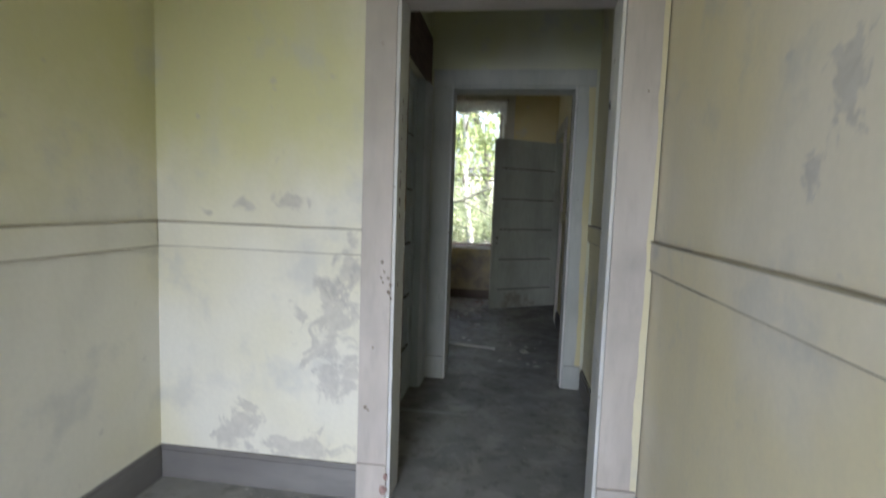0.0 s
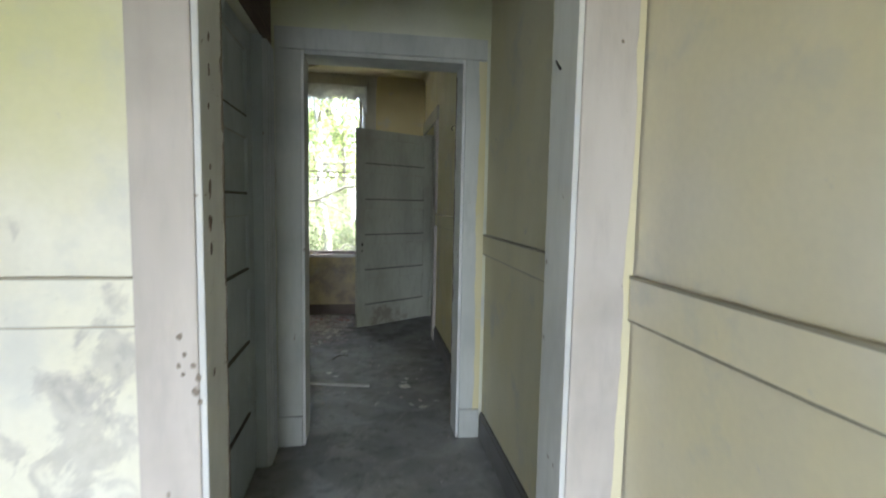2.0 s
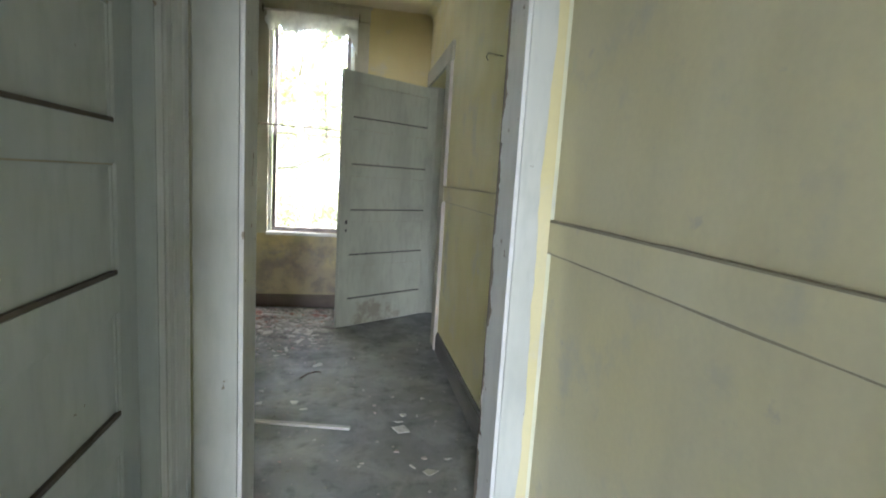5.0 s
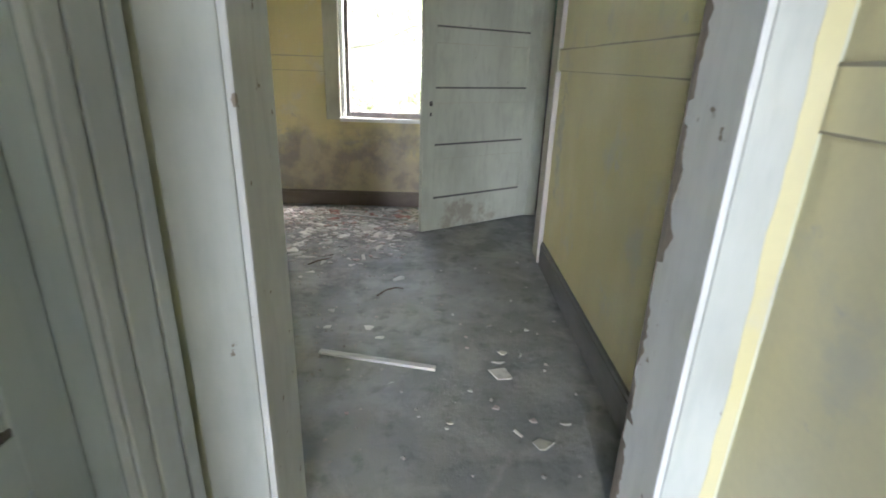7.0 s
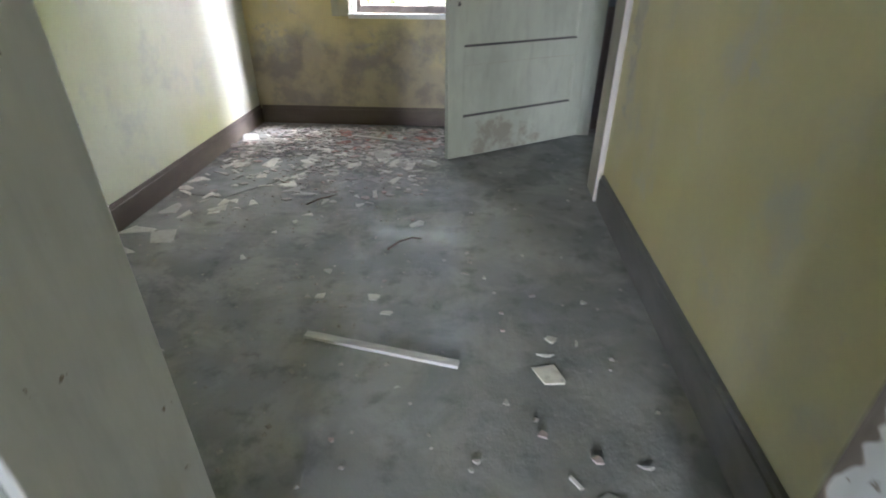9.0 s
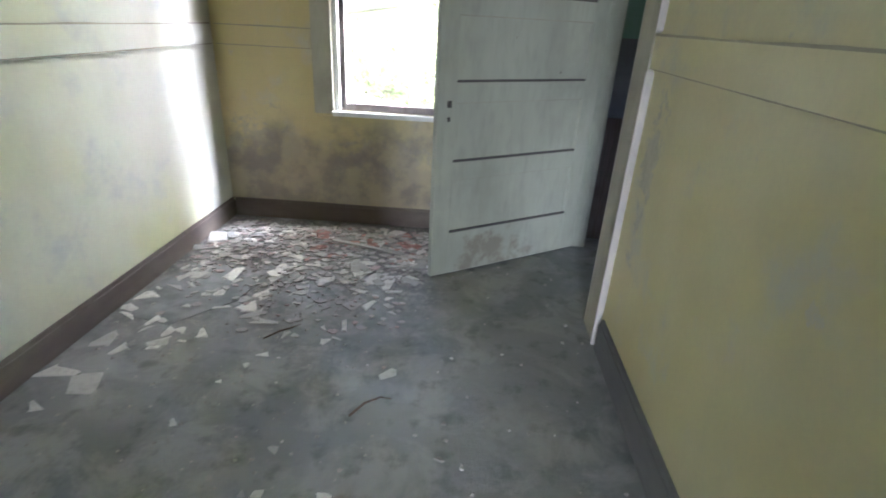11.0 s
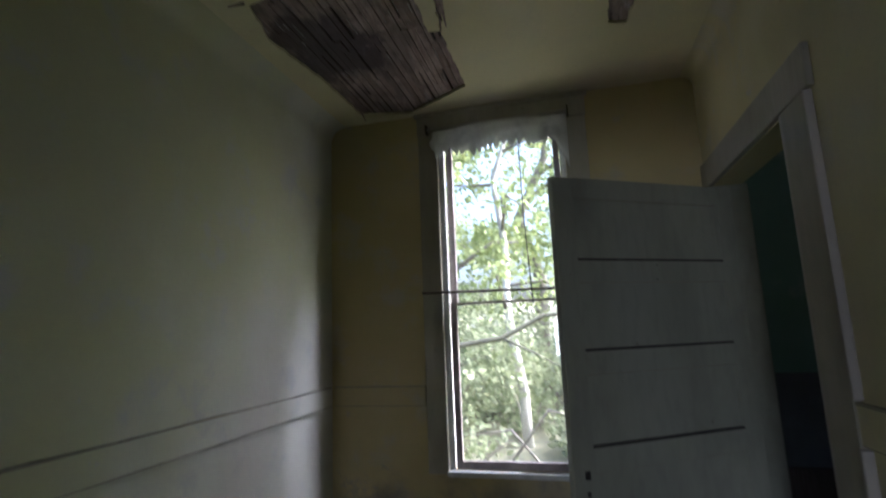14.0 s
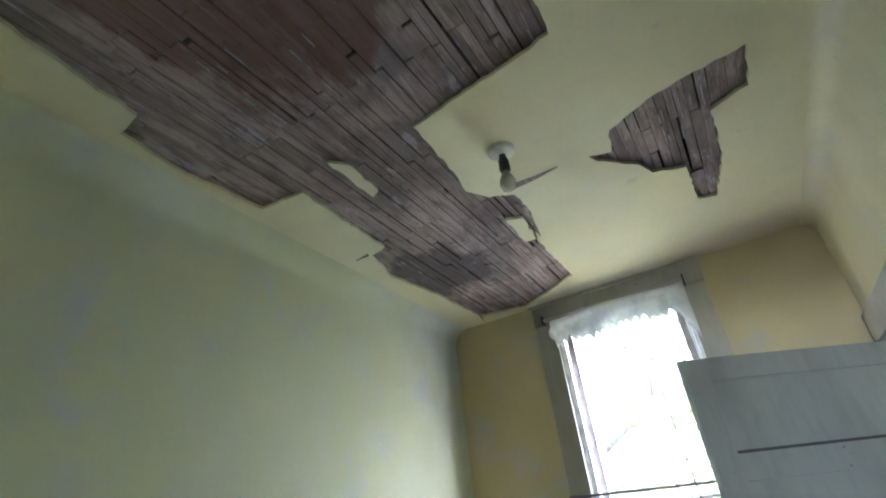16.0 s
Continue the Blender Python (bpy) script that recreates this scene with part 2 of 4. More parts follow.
    return n.done(col, n.sums("ADD", grain, n.sums("MULTIPLY", n.noise(28, 5, 0.65), 0.7)), 0.004)


lath_wood = lath_material()
old_wood = raw_wood("bare_brown_wood", (0.13, 0.085, 0.06), (0.07, 0.045, 0.035), islands=False)
flaked_wood = raw_wood("flaked_grey_brown_wood", (0.27, 0.225, 0.175), (0.17, 0.14, 0.105), stretch=(1, 1, 0.1), islands=False)
stick_wood = raw_wood("painted_stick", (0.55, 0.53, 0.48), (0.40, 0.38, 0.35), stretch=(0.06, 1, 1), islands=False)
stick_dark = raw_wood("dark_stained_rod", (0.20, 0.155, 0.12), (0.12, 0.09, 0.07), stretch=(0.06, 1, 1), islands=False)
brown_dado = raw_wood("dark_brown_panelling", (0.13, 0.10, 0.085), (0.08, 0.06, 0.05), stretch=(1, 1, 0.06), islands=False)


def floor_material():
    """Worn blue-grey floor paint under dust, scuffs and plaster crumbs, with one streak of light painted in."""
    n = Nodes("dusty_painted_floor", 0.55)
    col = n.mix(n.ramp(n.noise(1.3, 4), 0.35, 0.65), (0.175, 0.176, 0.165), (0.235, 0.232, 0.215))
    col = n.mix(n.ramp(n.noise(4.0, 7, 0.65, warp=0.6), 0.46, 0.62, 0, 0.6), col, (0.325, 0.315, 0.28))
    col = n.mix(n.ramp(n.noise(11, 6, 0.6), 0.50, 0.72, 0, 0.5), col, (0.06, 0.057, 0.055))
    rubble = n.sums("MULTIPLY", n.ramp(n.sums("ADD", n.axis(1), n.sums("MULTIPLY", n.noise(3, 5), 1.6)), 6.6, 8.2), n.ramp(n.axis(0), -0.1, 0.25, 1.0, 0.0))
    # light leaking in by the passage door, painted as a pale streak
    col = n.mix(n.ramp(n.blob((-0.30, 3.80, 0.0), (0.30, 0.03, 0.5)), 0.0, 0.8, 0, 0.7), col, (0.42, 0.42, 0.42))
    col = n.mix(n.sums("MULTIPLY", rubble, n.ramp(n.noise(6, 4, 0.6), 0.35, 0.55, 0, 0.85)), col, n.mix(n.ramp(n.noise(24, 6, 0.65), 0.42, 0.62), (0.065, 0.057, 0.052), (0.26, 0.23, 0.205)))
    col = n.mix(n.ramp(n.noise(70, 3), 0.70, 0.78, 0, 0.35), col, (0.48, 0.46, 0.42))
    h = n.sums("ADD", n.noise(30, 5), n.sums("MULTIPLY", n.noise(160, 2), 0.4))
    return n.done(col, h, 0.004, n.ramp(n.noise(5, 4), 0.35, 0.65, 0.42, 0.8))


floor_paint = floor_material()


def plain(name, colour, rough=0.6, metal=0.0, spread=0.25, scale=20):
    n = Nodes(name, rough, metal)
    col = n.mix(n.ramp(n.noise(scale, 4), 0.3, 0.7), colour, tuple(c * (1 - spread) for c in colour))
    return n.done(col, n.noise(scale * 3, 3), 0.001)


def chip_material():
    n = Nodes("plaster_chip", 0.9)
    info = n.tree.nodes.new("ShaderNodeObjectInfo")
    col = n.mix(info.outputs["Random"], (0.70, 0.67, 0.60), (0.30, 0.28, 0.255))
    col = n.mix(n.ramp(n.noise(35, 5), 0.45, 0.7, 0, 0.55), col, (0.33, 0.30, 0.26))
    return n.done(col, n.noise(80, 4), 0.002)


chip_plaster = chip_material()


def chip_small_material():
    n = Nodes("small_plaster_chip", 0.92)
    geo = n.tree.nodes.new("ShaderNodeNewGeometry")
    one = geo.outputs["Random Per Island"]
    two = n.sums("FRACT", n.sums("MULTIPLY", one, 23.7), 0.0)
    col = n.mix(one, (0.52, 0.49, 0.44), (0.28, 0.255, 0.235))
    col = n.mix(n.ramp(two, 0.65, 1.0, 0, 0.6), col, (0.44, 0.29, 0.265))
    return n.done(n.mix(n.ramp(n.noise(40, 5), 0.45, 0.7, 0, 0.5), col, (0.20, 0.18, 0.16)), n.noise(90, 4), 0.002)


chip_small = chip_small_material()
chip_brick = plain("red_chip", (0.44, 0.24, 0.20), 0.9, spread=0.5)
red_undercoat = plain("red_undercoat", (0.36, 0.235, 0.20), 0.9, spread=0.5)
crumb_mat = plain("plaster_crumb", (0.40, 0.37, 0.325), 0.9, spread=0.5)
lino = plain("grey_lino_sheet", (0.27, 0.27, 0.255), 0.8, spread=0.4, scale=9)
metal_dark = plain("tarnished_metal", (0.10, 0.09, 0.08), 0.5, 0.7)
metal_white = plain("painted_metal", (0.62, 0.60, 0.50), 0.5)
sash_white = plain("white_sash_paint", (0.74, 0.74, 0.70), 0.5, spread=0.2)
# sash paint in shadow: the shade is put into this brown
sash_shaded = plain("shaded_sash_paint", (0.36, 0.30, 0.275), 0.6, spread=0.35, scale=12)
bulb_glass = plain("frosted_bulb_glass", (0.55, 0.54, 0.42), 0.15, spread=0.1)
# near-black colour for the attic boards and the board behind door_1
dark_void = plain("near_black_board", (0.03, 0.025, 0.02), 0.9)

n = Nodes("window_glass", 0.02)
n.bsdf.inputs["Transmission Weight"].default_value = 1.0
n.bsdf.inputs["IOR"].default_value = 1.45
glass = n.done((0.95, 0.97, 0.96))


def cloth_like(name, colour, share):
    n = Nodes(name, 0.9)
    col = n.mix(n.ramp(n.noise(8, 5), 0.4, 0.7), colour, tuple(c * 0.7 for c in colour))
    n.done(col)
    t = n.tree.nodes.new("ShaderNodeBsdfTranslucent")
    n.link(col, t.inputs[0])
    m = n.tree.nodes.new("ShaderNodeMixShader")
    m.inputs[0].default_value = share
    n.link(n.bsdf.outputs[0], m.inputs[1]), n.link(t.outputs[0], m.inputs[2])
    n.link(m.outputs[0], n.tree.nodes["Material Output"].inputs[0])
    return n.mat


def leaf_material(name, light, deep):
    n = Nodes(name, 0.6)
    geo = n.tree.nodes.new("ShaderNodeNewGeometry")
    col = n.mix(geo.outputs["Random Per Island"], light, deep)
    n.done(col)
    t = n.tree.nodes.new("ShaderNodeBsdfTranslucent")
    n.link(col, t.inputs[0])
    m = n.tree.nodes.new("ShaderNodeMixShader")
    m.inputs[0].default_value = 0.45
    n.link(n.bsdf.outputs[0], m.inputs[1]), n.link(t.outputs[0], m.inputs[2])
    n.link(m.outputs[0], n.tree.nodes["Material Output"].inputs[0])
    return n.mat


shade_cloth = cloth_like("torn_white_shade", (0.75, 0.75, 0.70), 0.5)
leaf_mat = leaf_material("green_leaves", (0.39, 0.43, 0.17), (0.22, 0.27, 0.10))
vine_mat = leaf_material("pale_green_leaves", (0.41, 0.43, 0.27), (0.26, 0.30, 0.15))
bark = raw_wood("grey_bark", (0.30, 0.27, 0.22), (0.16, 0.14, 0.11), stretch=(1, 1, 0.15), islands=False)
dark_bark = raw_wood("mossy_dark_bark", (0.20, 0.19, 0.13), (0.11, 0.105, 0.075), stretch=(0.15, 1, 1), islands=False)
pale_bark = raw_wood("pale_bark", (0.62, 0.60, 0.54), (0.42, 0.40, 0.35), stretch=(1, 1, 0.3), islands=False)
earth = plain("leaf_litter", (0.26, 0.25, 0.16), 0.95, spread=0.6, scale=3)

# ---- building helpers ----


def link_mesh(name, bm, mat, parent=None, label=""):
    me = bpy.data.meshes.new(name)
    bmesh.ops.recalc_face_normals(bm, faces=bm.faces)
    bm.to_mesh(me)
    bm.free()
    for m in (mat if isinstance(mat, (list, tuple)) else [mat]):
        me.materials.append(m)
    ob = new(name, me)
    if parent is not None:
        ob.parent = parent
    if label:
        tagged(ob, label)
    return ob


def part(name, bm, mat, parent, label=""):
    return link_mesh(name, bm, mat, parent, label)


def box(bm, x0, x1, y0, y1, z0, z1, bevel=0.0, m=None):
    vs = [bm.verts.new((x, y, z)) for x in (x0, x1) for y in (y0, y1) for z in (z0, z1)]
    fs = [bm.faces.new([vs[i] for i in q]) for q in ((0, 1, 3, 2), (4, 6, 7, 5), (0, 4, 5, 1), (2, 3, 7, 6), (0, 2, 6, 4), (1, 5, 7, 3))]
    if bevel:
        es = {e for f in fs for e in f.edges}
        got = bmesh.ops.bevel(bm, geom=list(es), offset=bevel, segments=2, affect="EDGES", profile=0.6)
        vs = list({v for f in got["faces"] for v in f.verts} | {v for v in vs if v.is_valid})
    if m is not None:
        bmesh.ops.transform(bm, matrix=m, verts=[v for v in vs if v.is_valid])
    return vs


def box_mesh(*dims, bevel=0.0):
    bm = bmesh.new()
    box(bm, *dims, bevel=bevel)
    return bm


def holder(name, m, label, category, group="", kind=""):
    ob = new(name)
    ob.matrix_basis = m
    return tagged(ob, label, category, group, kind)


def tube(bm, points, radii, sides=8):
    """A tapered tube along points."""
    rings = []
    for i, p in enumerate(points):
        a, b = points[max(i - 1, 0)], points[min(i + 1, len(points) - 1)]
        d = (Vector(b) - Vector(a)).normalized()
        u = d.orthogonal().normalized()
        w = d.cross(u)
        if rings:
            u = (last - d * last.dot(d)).normalized()
            w = d.cross(u)
        last = u
        rings.append([bm.verts.new(Vector(p) + radii[i] * (math.cos(t) * u + math.sin(t) * w)) for t in (2 * math.pi * k / sides for k in range(sides))])
    for r, s in zip(rings, rings[1:]):
        for k in range(sides):
            f = bm.faces.new((r[k], r[(k + 1) % sides], s[(k + 1) % sides], s[k]))
            f.smooth = True
    bm.faces.new(rings[0][::-1]), bm.faces.new(rings[-1])


def lathe(bm, profile, centre, sides=20):
    """A body of revolution about the vertical; profile: (radius, z)."""
    rings = [[bm.verts.new((centre[0] + r * math.cos(2 * math.pi * k / sides), centre[1] + r * math.sin(2 * math.pi * k / sides), centre[2] + z)) for k in range(sides)] for r, z in profile]
    for r, s in zip(rings, rings[1:]):
        for k in range(sides):
            bm.faces.new((r[k], r[(k + 1) % sides], s[(k + 1) % sides], s[k])).smooth = True
    bm.faces.new(rings[0]), bm.faces.new(rings[-1][::-1])


# ---- setting: walls, floor, ceilings ----
EAST, WEST_A, WEST_HALL, WEST_B = 0.765, -1.35, -0.408, -1.405
SOUTH, FRONT, FRONT_IN, BACK, BACK_IN, NORTH = -1.9, 2.84, 2.97, 4.435, 4.60, 7.71
TOP = 2.82
D1, D2 = (-0.270, 0.60), (-0.248, 0.62)
HEAD = 2.135
SIDE_DOOR = (3.20, 4.20)
EAST_DOOR = (6.67, 7.58)
WIN = (-0.69, 0.06, 0.73, 2.67)


def setting(name, bm, mat, label, category="wall"):
    return tagged(link_mesh(name, bm, mat), label, category, kind="structure")


def wall_along_x(bm, y0, y1, x0, x1, holes, top=TOP + 0.2):
    """A wall along x with rectangular holes (x0, x1, z0, z1)."""
    at = x0
    for a, b, lo, hi in holes:
        box(bm, at, a, y0, y1, -0.1, top)
        if lo > 0:
            box(bm, a, b, y0, y1, -0.1, lo)
        box(bm, a, b, y0, y1, hi, top)
        at = b
    box(bm, at, x1, y0, y1, -0.1, top)


def wall_along_y(bm, x0, x1, y0, y1, holes, top=TOP + 0.2):
    at = y0
    for a, b, lo, hi in holes:
        box(bm, x0, x1, at, a, -0.1, top)
        if lo > 0:
            box(bm, x0, x1, a, b, -0.1, lo)
        box(bm, x0, x1, a, b, hi, top)
        at = b
    box(bm, x0, x1, at, y1, -0.1, top)


bm = bmesh.new()
box(bm, EAST, EAST + 0.13, SOUTH - 0.13, FRONT + 0.06, -0.1, TOP + 0.2)
setting("wall_east_1", bm, paint_east, "faded cream plaster wall with grey scuffs")
bm = bmesh.new()
box(bm, EAST, EAST + 0.13, FRONT + 0.06, BACK + 0.08, -0.1, TOP + 0.2)
setting("wall_east_2", bm, paint_hall, "dull beige-yellow plaster wall of the short passage")
bm = bmesh.new()
wall_along_y(bm, EAST, EAST + 0.13, BACK + 0.08, NORTH + 0.16, [(*EAST_DOOR, 0, 2.15)])
setting("wall_east_3", bm, paint_lemon, "yellow-green plaster wall with grey scuffs and a door opening")
bm = bmesh.new()
wall_along_x(bm, FRONT, FRONT_IN, WEST_A - 0.13, EAST, [(*D1, 0, HEAD)])
setting("wall_middle_1", bm, paint_cream, "cream plaster wall with peeling grey patches beside the doorway")
bm = bmesh.new()
wall_along_x(bm, BACK, BACK_IN, WEST_B - 0.13, EAST, [(*D2, 0, HEAD)])
setting("wall_middle_2", bm, paint_yellow, "yellow plaster wall above a white cased doorway")
bm = bmesh.new()
wall_along_x(bm, NORTH, NORTH + 0.09, WEST_B - 0.13, EAST, [WIN])
setting("wall_north", bm, paint_ochre, "ochre plaster wall with damp stains and a tall window")
bm = bmesh.new()
wall_along_y(bm, WEST_A - 0.13, WEST_A, SOUTH - 0.13, FRONT, [(-0.9, 0.1, 0.73, 2.5)])
setting("wall_west_1", bm, paint_cream, "pale cream plaster wall of the first room")
bm = bmesh.new()
wall_along_y(bm, WEST_HALL - 0.13, WEST_HALL, FRONT_IN, BACK, [(*SIDE_DOOR, 0, HEAD)])
setting("wall_west_2", bm, paint_yellow, "yellow plaster wall of the short passage with a door")
bm = bmesh.new()
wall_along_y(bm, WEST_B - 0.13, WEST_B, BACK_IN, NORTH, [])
setting("wall_west_3", bm, paint_yellow, "yellow-green plaster wall with chalky worn paint and shade toned into its upper part")
bm = bmesh.new()
wall_along_x(bm, SOUTH - 0.13, SOUTH, WEST_A - 0.13, EAST, [(-0.95, 0.25, 0.73, 2.5)])
setting("wall_south", bm, paint_cream, "cream plaster wall with a window")
# the dim room past the open door
bm = bmesh.new()
box(bm, 3.2, 3.33, 5.0, NORTH + 0.16, -0.1, TOP)
box(bm, EAST + 0.13, 3.2, NORTH + 0.03, NORTH + 0.16, -0.1, TOP)
# the opening is added out of view to brighten this room
wall_along_x(bm, 5.0, 5.13, EAST + 0.13, 3.2, [(1.95, 2.5, 0.9, 1.7)], TOP)
setting("wall_side_room", bm, paint_teal, "teal painted wall of the dark side room")
bm = bmesh.new()
box(bm, 3.17, 3.2, 6.6, NORTH + 0.03, 0, 0.78)
box(bm, EAST + 0.15, 3.17, NORTH + 0.005, NORTH + 0.03, 0, 0.78)
setting("dado_side_room", bm, brown_dado, "dark brown panelling along the side room wall", "panelling")
# this band stands in for an unidentified dark object above the panelling
bm = bmesh.new()
box(bm, 3.175, 3.2, 6.6, NORTH + 0.03, 0.784, 1.22)
box(bm, EAST + 0.15, 3.17, NORTH + 0.01, NORTH + 0.03, 0.784, 1.22)
setting("dado_upper_side_room", bm, slate_paint, "dark slate-blue band in place of a dark object above the brown panelling", "panelling")

setting("floor", box_mesh(-1.6, 3.35, SOUTH - 0.2, NORTH + 0.17, -0.12, 0.0), floor_paint, "worn blue-grey floor covered with dust and plaster crumbs", "floor")
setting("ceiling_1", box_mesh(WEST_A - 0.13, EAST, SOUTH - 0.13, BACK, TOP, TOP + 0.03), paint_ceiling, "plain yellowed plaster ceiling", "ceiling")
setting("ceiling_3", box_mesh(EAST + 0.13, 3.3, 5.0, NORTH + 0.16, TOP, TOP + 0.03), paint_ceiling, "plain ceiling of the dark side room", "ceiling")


def inside(p, poly):
    odd = False
    for (ax, ay), (bx, by) in zip(poly, poly[1:] + poly[:1]):
        if (ay > p[1]) != (by > p[1]) and p[0] < (bx - ax) * (p[1] - ay) / (by - ay) + ax:
            odd = not odd
    return odd


def ragged(poly, step=0.03, amount=0.0055):
    """The outline broken into short steps with small random offsets."""
    rnd = random.Random(5)
    out = []
    for a, b in zip(poly, poly[1:] + poly[:1]):
        a, b = Vector(a), Vector(b)
        k = max(1, int((b - a).length / step))
        for i in range(k):
            p = a.lerp(b, i / k)
            out.append((p.x + rnd.uniform(-amount, amount), p.y + rnd.uniform(-amount, amount)) if i else (p.x, p.y))
    return out


BREAK_1 = [(-1.05, 4.72), (-1.11, 5.12), (-1.13, 5.31), (-1.24, 5.32), (-1.265, 5.57), (-1.23, 5.88), (-1.03, 5.90), (-1.05, 6.45), (-1.14, 6.47),
           (-1.21, 6.71), (-1.15, 7.12), (-1.14, 7.58), (-0.83, 7.66), (-0.445, 7.42), (-0.448, 6.90), (-0.37, 6.64), (-0.375, 6.46),
           (-0.47, 6.41), (-0.526, 6.31), (-0.50, 6.17), (-0.485, 5.87), (-0.14, 5.83), (0.034, 5.80), (0.05, 5.5), (0.02, 5.1), (-0.3, 4.72)]
BREAK_2 = [(-0.04, 6.42), (0.04, 6.45), (0.07, 6.32), (0.25, 6.24), (0.53, 6.20), (0.525, 6.40), (0.40, 6.45), (0.415, 6.75), (0.365, 7.08),
           (0.285, 7.05), (0.275, 6.75), (0.15, 6.70), (0.114, 6.60), (-0.02, 6.47)]
REST_1 = [(-0.835, 5.83), (-0.78, 5.89), (-0.797, 6.08), (-0.84, 6.10)]
REST_2 = [(-0.49, 6.62), (-0.42, 6.66), (-0.446, 6.88), (-0.50, 6.87)]


def broken_ceiling():
    """Plaster slab with two ragged breaks; small rests of plaster stay inside the larger one."""
    rim = [(WEST_B, BACK_IN), (EAST, BACK_IN), (EAST, NORTH), (WEST_B, NORTH)]
    loops = [rim] + [ragged(p) for p in (BREAK_1, BREAK_2, REST_1, REST_2)]
    pts, edges = [], []
    for lp in loops:
        k = len(pts)
        pts += [Vector(p) for p in lp]
        edges += [(k + i, k + (i + 1) % len(lp)) for i in range(len(lp))]
    got = delaunay_2d_cdt(pts, edges, [], 0, 1e-5)
    bm = bmesh.new()
    low = [bm.verts.new((p.x, p.y, TOP)) for p in got[0]]
    for f in got[2]:
        c = sum((got[0][i] for i in f), Vector((0, 0))) / len(f)
        gone = (inside(c, loops[1]) and not inside(c, loops[3]) and not inside(c, loops[4])) or inside(c, loops[2])
        if not gone:
            bm.faces.new([low[i] for i in f])
    ext = bmesh.ops.extrude_face_region(bm, geom=bm.faces[:])
    bmesh.ops.translate(bm, verts=[g for g in ext["geom"] if isinstance(g, bmesh.types.BMVert)], vec=(0, 0, 0.014))
    bmesh.ops.delete(bm, geom=[v for v in bm.verts if not v.link_faces], context="VERTS")
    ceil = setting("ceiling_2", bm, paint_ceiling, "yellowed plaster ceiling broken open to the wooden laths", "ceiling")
    rnd = random.Random(11)
    bm = bmesh.new()
    joists = [4.84, 5.24, 5.64, 6.04, 6.44, 6.84, 7.24]
    x = WEST_B + 0.01
    while x < EAST - 0.05:
        w = rnd.uniform(0.026, 0.039)
        seams = [y + rnd.uniform(-0.015, 0.015) for y in joists if rnd.random() < 0.45]
        seams += [rnd.uniform(4.7, 7.6) for _ in range(rnd.randint(2, 6))]
        ends = [4.605] + sorted(seams) + [NORTH - 0.003]
        for ya, yb in zip(ends, ends[1:]):
            if yb - ya < 0.02:
                continue
            slim = rnd.uniform(0.005, 0.012) if rnd.random() < 0.15 else rnd.uniform(0.0003, 0.0022)
            lean = rnd.uniform(-0.0015, 0.0015) if slim < 0.004 else rnd.uniform(-0.005, 0.003)
            dz, tilt = rnd.uniform(0.0, 0.009), rnd.uniform(-0.003, 0.003)
            a, b = ya + rnd.uniform(0.0003, 0.002), yb - rnd.uniform(0.0003, 0.002)
            k = max(1, int((b - a) / 0.12))
            rings = []
            for i in range(k + 1):
                y, f = a + (b - a) * i / k, i / k
                l, r = x + rnd.uniform(0, 0.0012), x + w - slim + lean * f + rnd.uniform(-0.0012, 0.0006)
                base = TOP + 0.0145 + dz + tilt * f
                rings.append([bm.verts.new(p) for p in ((l, y, base), (r, y, base + rnd.uniform(0, 0.0015)), (r, y, base + 0.009), (l, y, base + 0.009))])
            for u, v in zip(rings, rings[1:]):
                for q in range(4):
                    bm.faces.new((u[q], v[q], v[(q + 1) % 4], u[(q + 1) % 4]))
            bm.faces.new(rings[0])
            bm.faces.new(rings[-1][::-1])
        x += w
    bm.faces.ensure_lookup_table()
    done = len(bm.faces)
    for k in range(150):
        x, y, l = rnd.uniform(WEST_B + 0.1, EAST - 0.1), rnd.uniform(4.7, NORTH - 0.4), rnd.uniform(0.03, 0.12)
        w = rnd.uniform(0.002, 0.005)
        box(bm, x, x + w, y, y + l, TOP + 0.0135, TOP + 0.0155)
    for x, y, l in ((0.205, 6.36, 0.12), (0.235, 6.37, 0.22), (0.27, 6.34, 0.10), (0.308, 6.28, 0.20), (0.345, 6.33, 0.09), (0.385, 6.27, 0.15), (0.442, 6.24, 0.07), (0.49, 6.24, 0.08)):
        for j in range(3):
            box(bm, x + rnd.uniform(-0.001, 0.001), x + rnd.uniform(0.003, 0.006), y + l * j / 3, y + l * (j + rnd.uniform(0.7, 1)) / 3, TOP + 0.012, TOP + 0.0165)
    bm.faces.ensure_lookup_table()
    for f in bm.faces[done:]:
        f.material_index = 1
    tagged(part("lath", bm, [lath_wood, crumb_mat], ceil, "weathered brown-grey wooden laths"), kind="stuff")
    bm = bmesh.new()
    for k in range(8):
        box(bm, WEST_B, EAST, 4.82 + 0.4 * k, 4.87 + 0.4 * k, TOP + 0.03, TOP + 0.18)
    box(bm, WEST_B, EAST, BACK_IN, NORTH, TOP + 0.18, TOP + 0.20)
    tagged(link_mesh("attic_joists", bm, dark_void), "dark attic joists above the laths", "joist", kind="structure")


broken_ceiling()


def cove(name, x, side, r, mat, label):
    """Hollow quarter-round of plaster where a wall runs into the ceiling."""
    bm = bmesh.new()
    rows = []
    for y in (BACK_IN + 0.001, NORTH - 0.001):
        arc = [(x + side * (r + 0.002 - r * math.cos(k * math.pi / 20)), TOP - 0.002 - r + r * math.sin(k * math.pi / 20)) for k in range(11)]
        rows.append([bm.verts.new((u, y, z)) for u, z in arc + [(x + side * 0.001, TOP - 0.001)]])
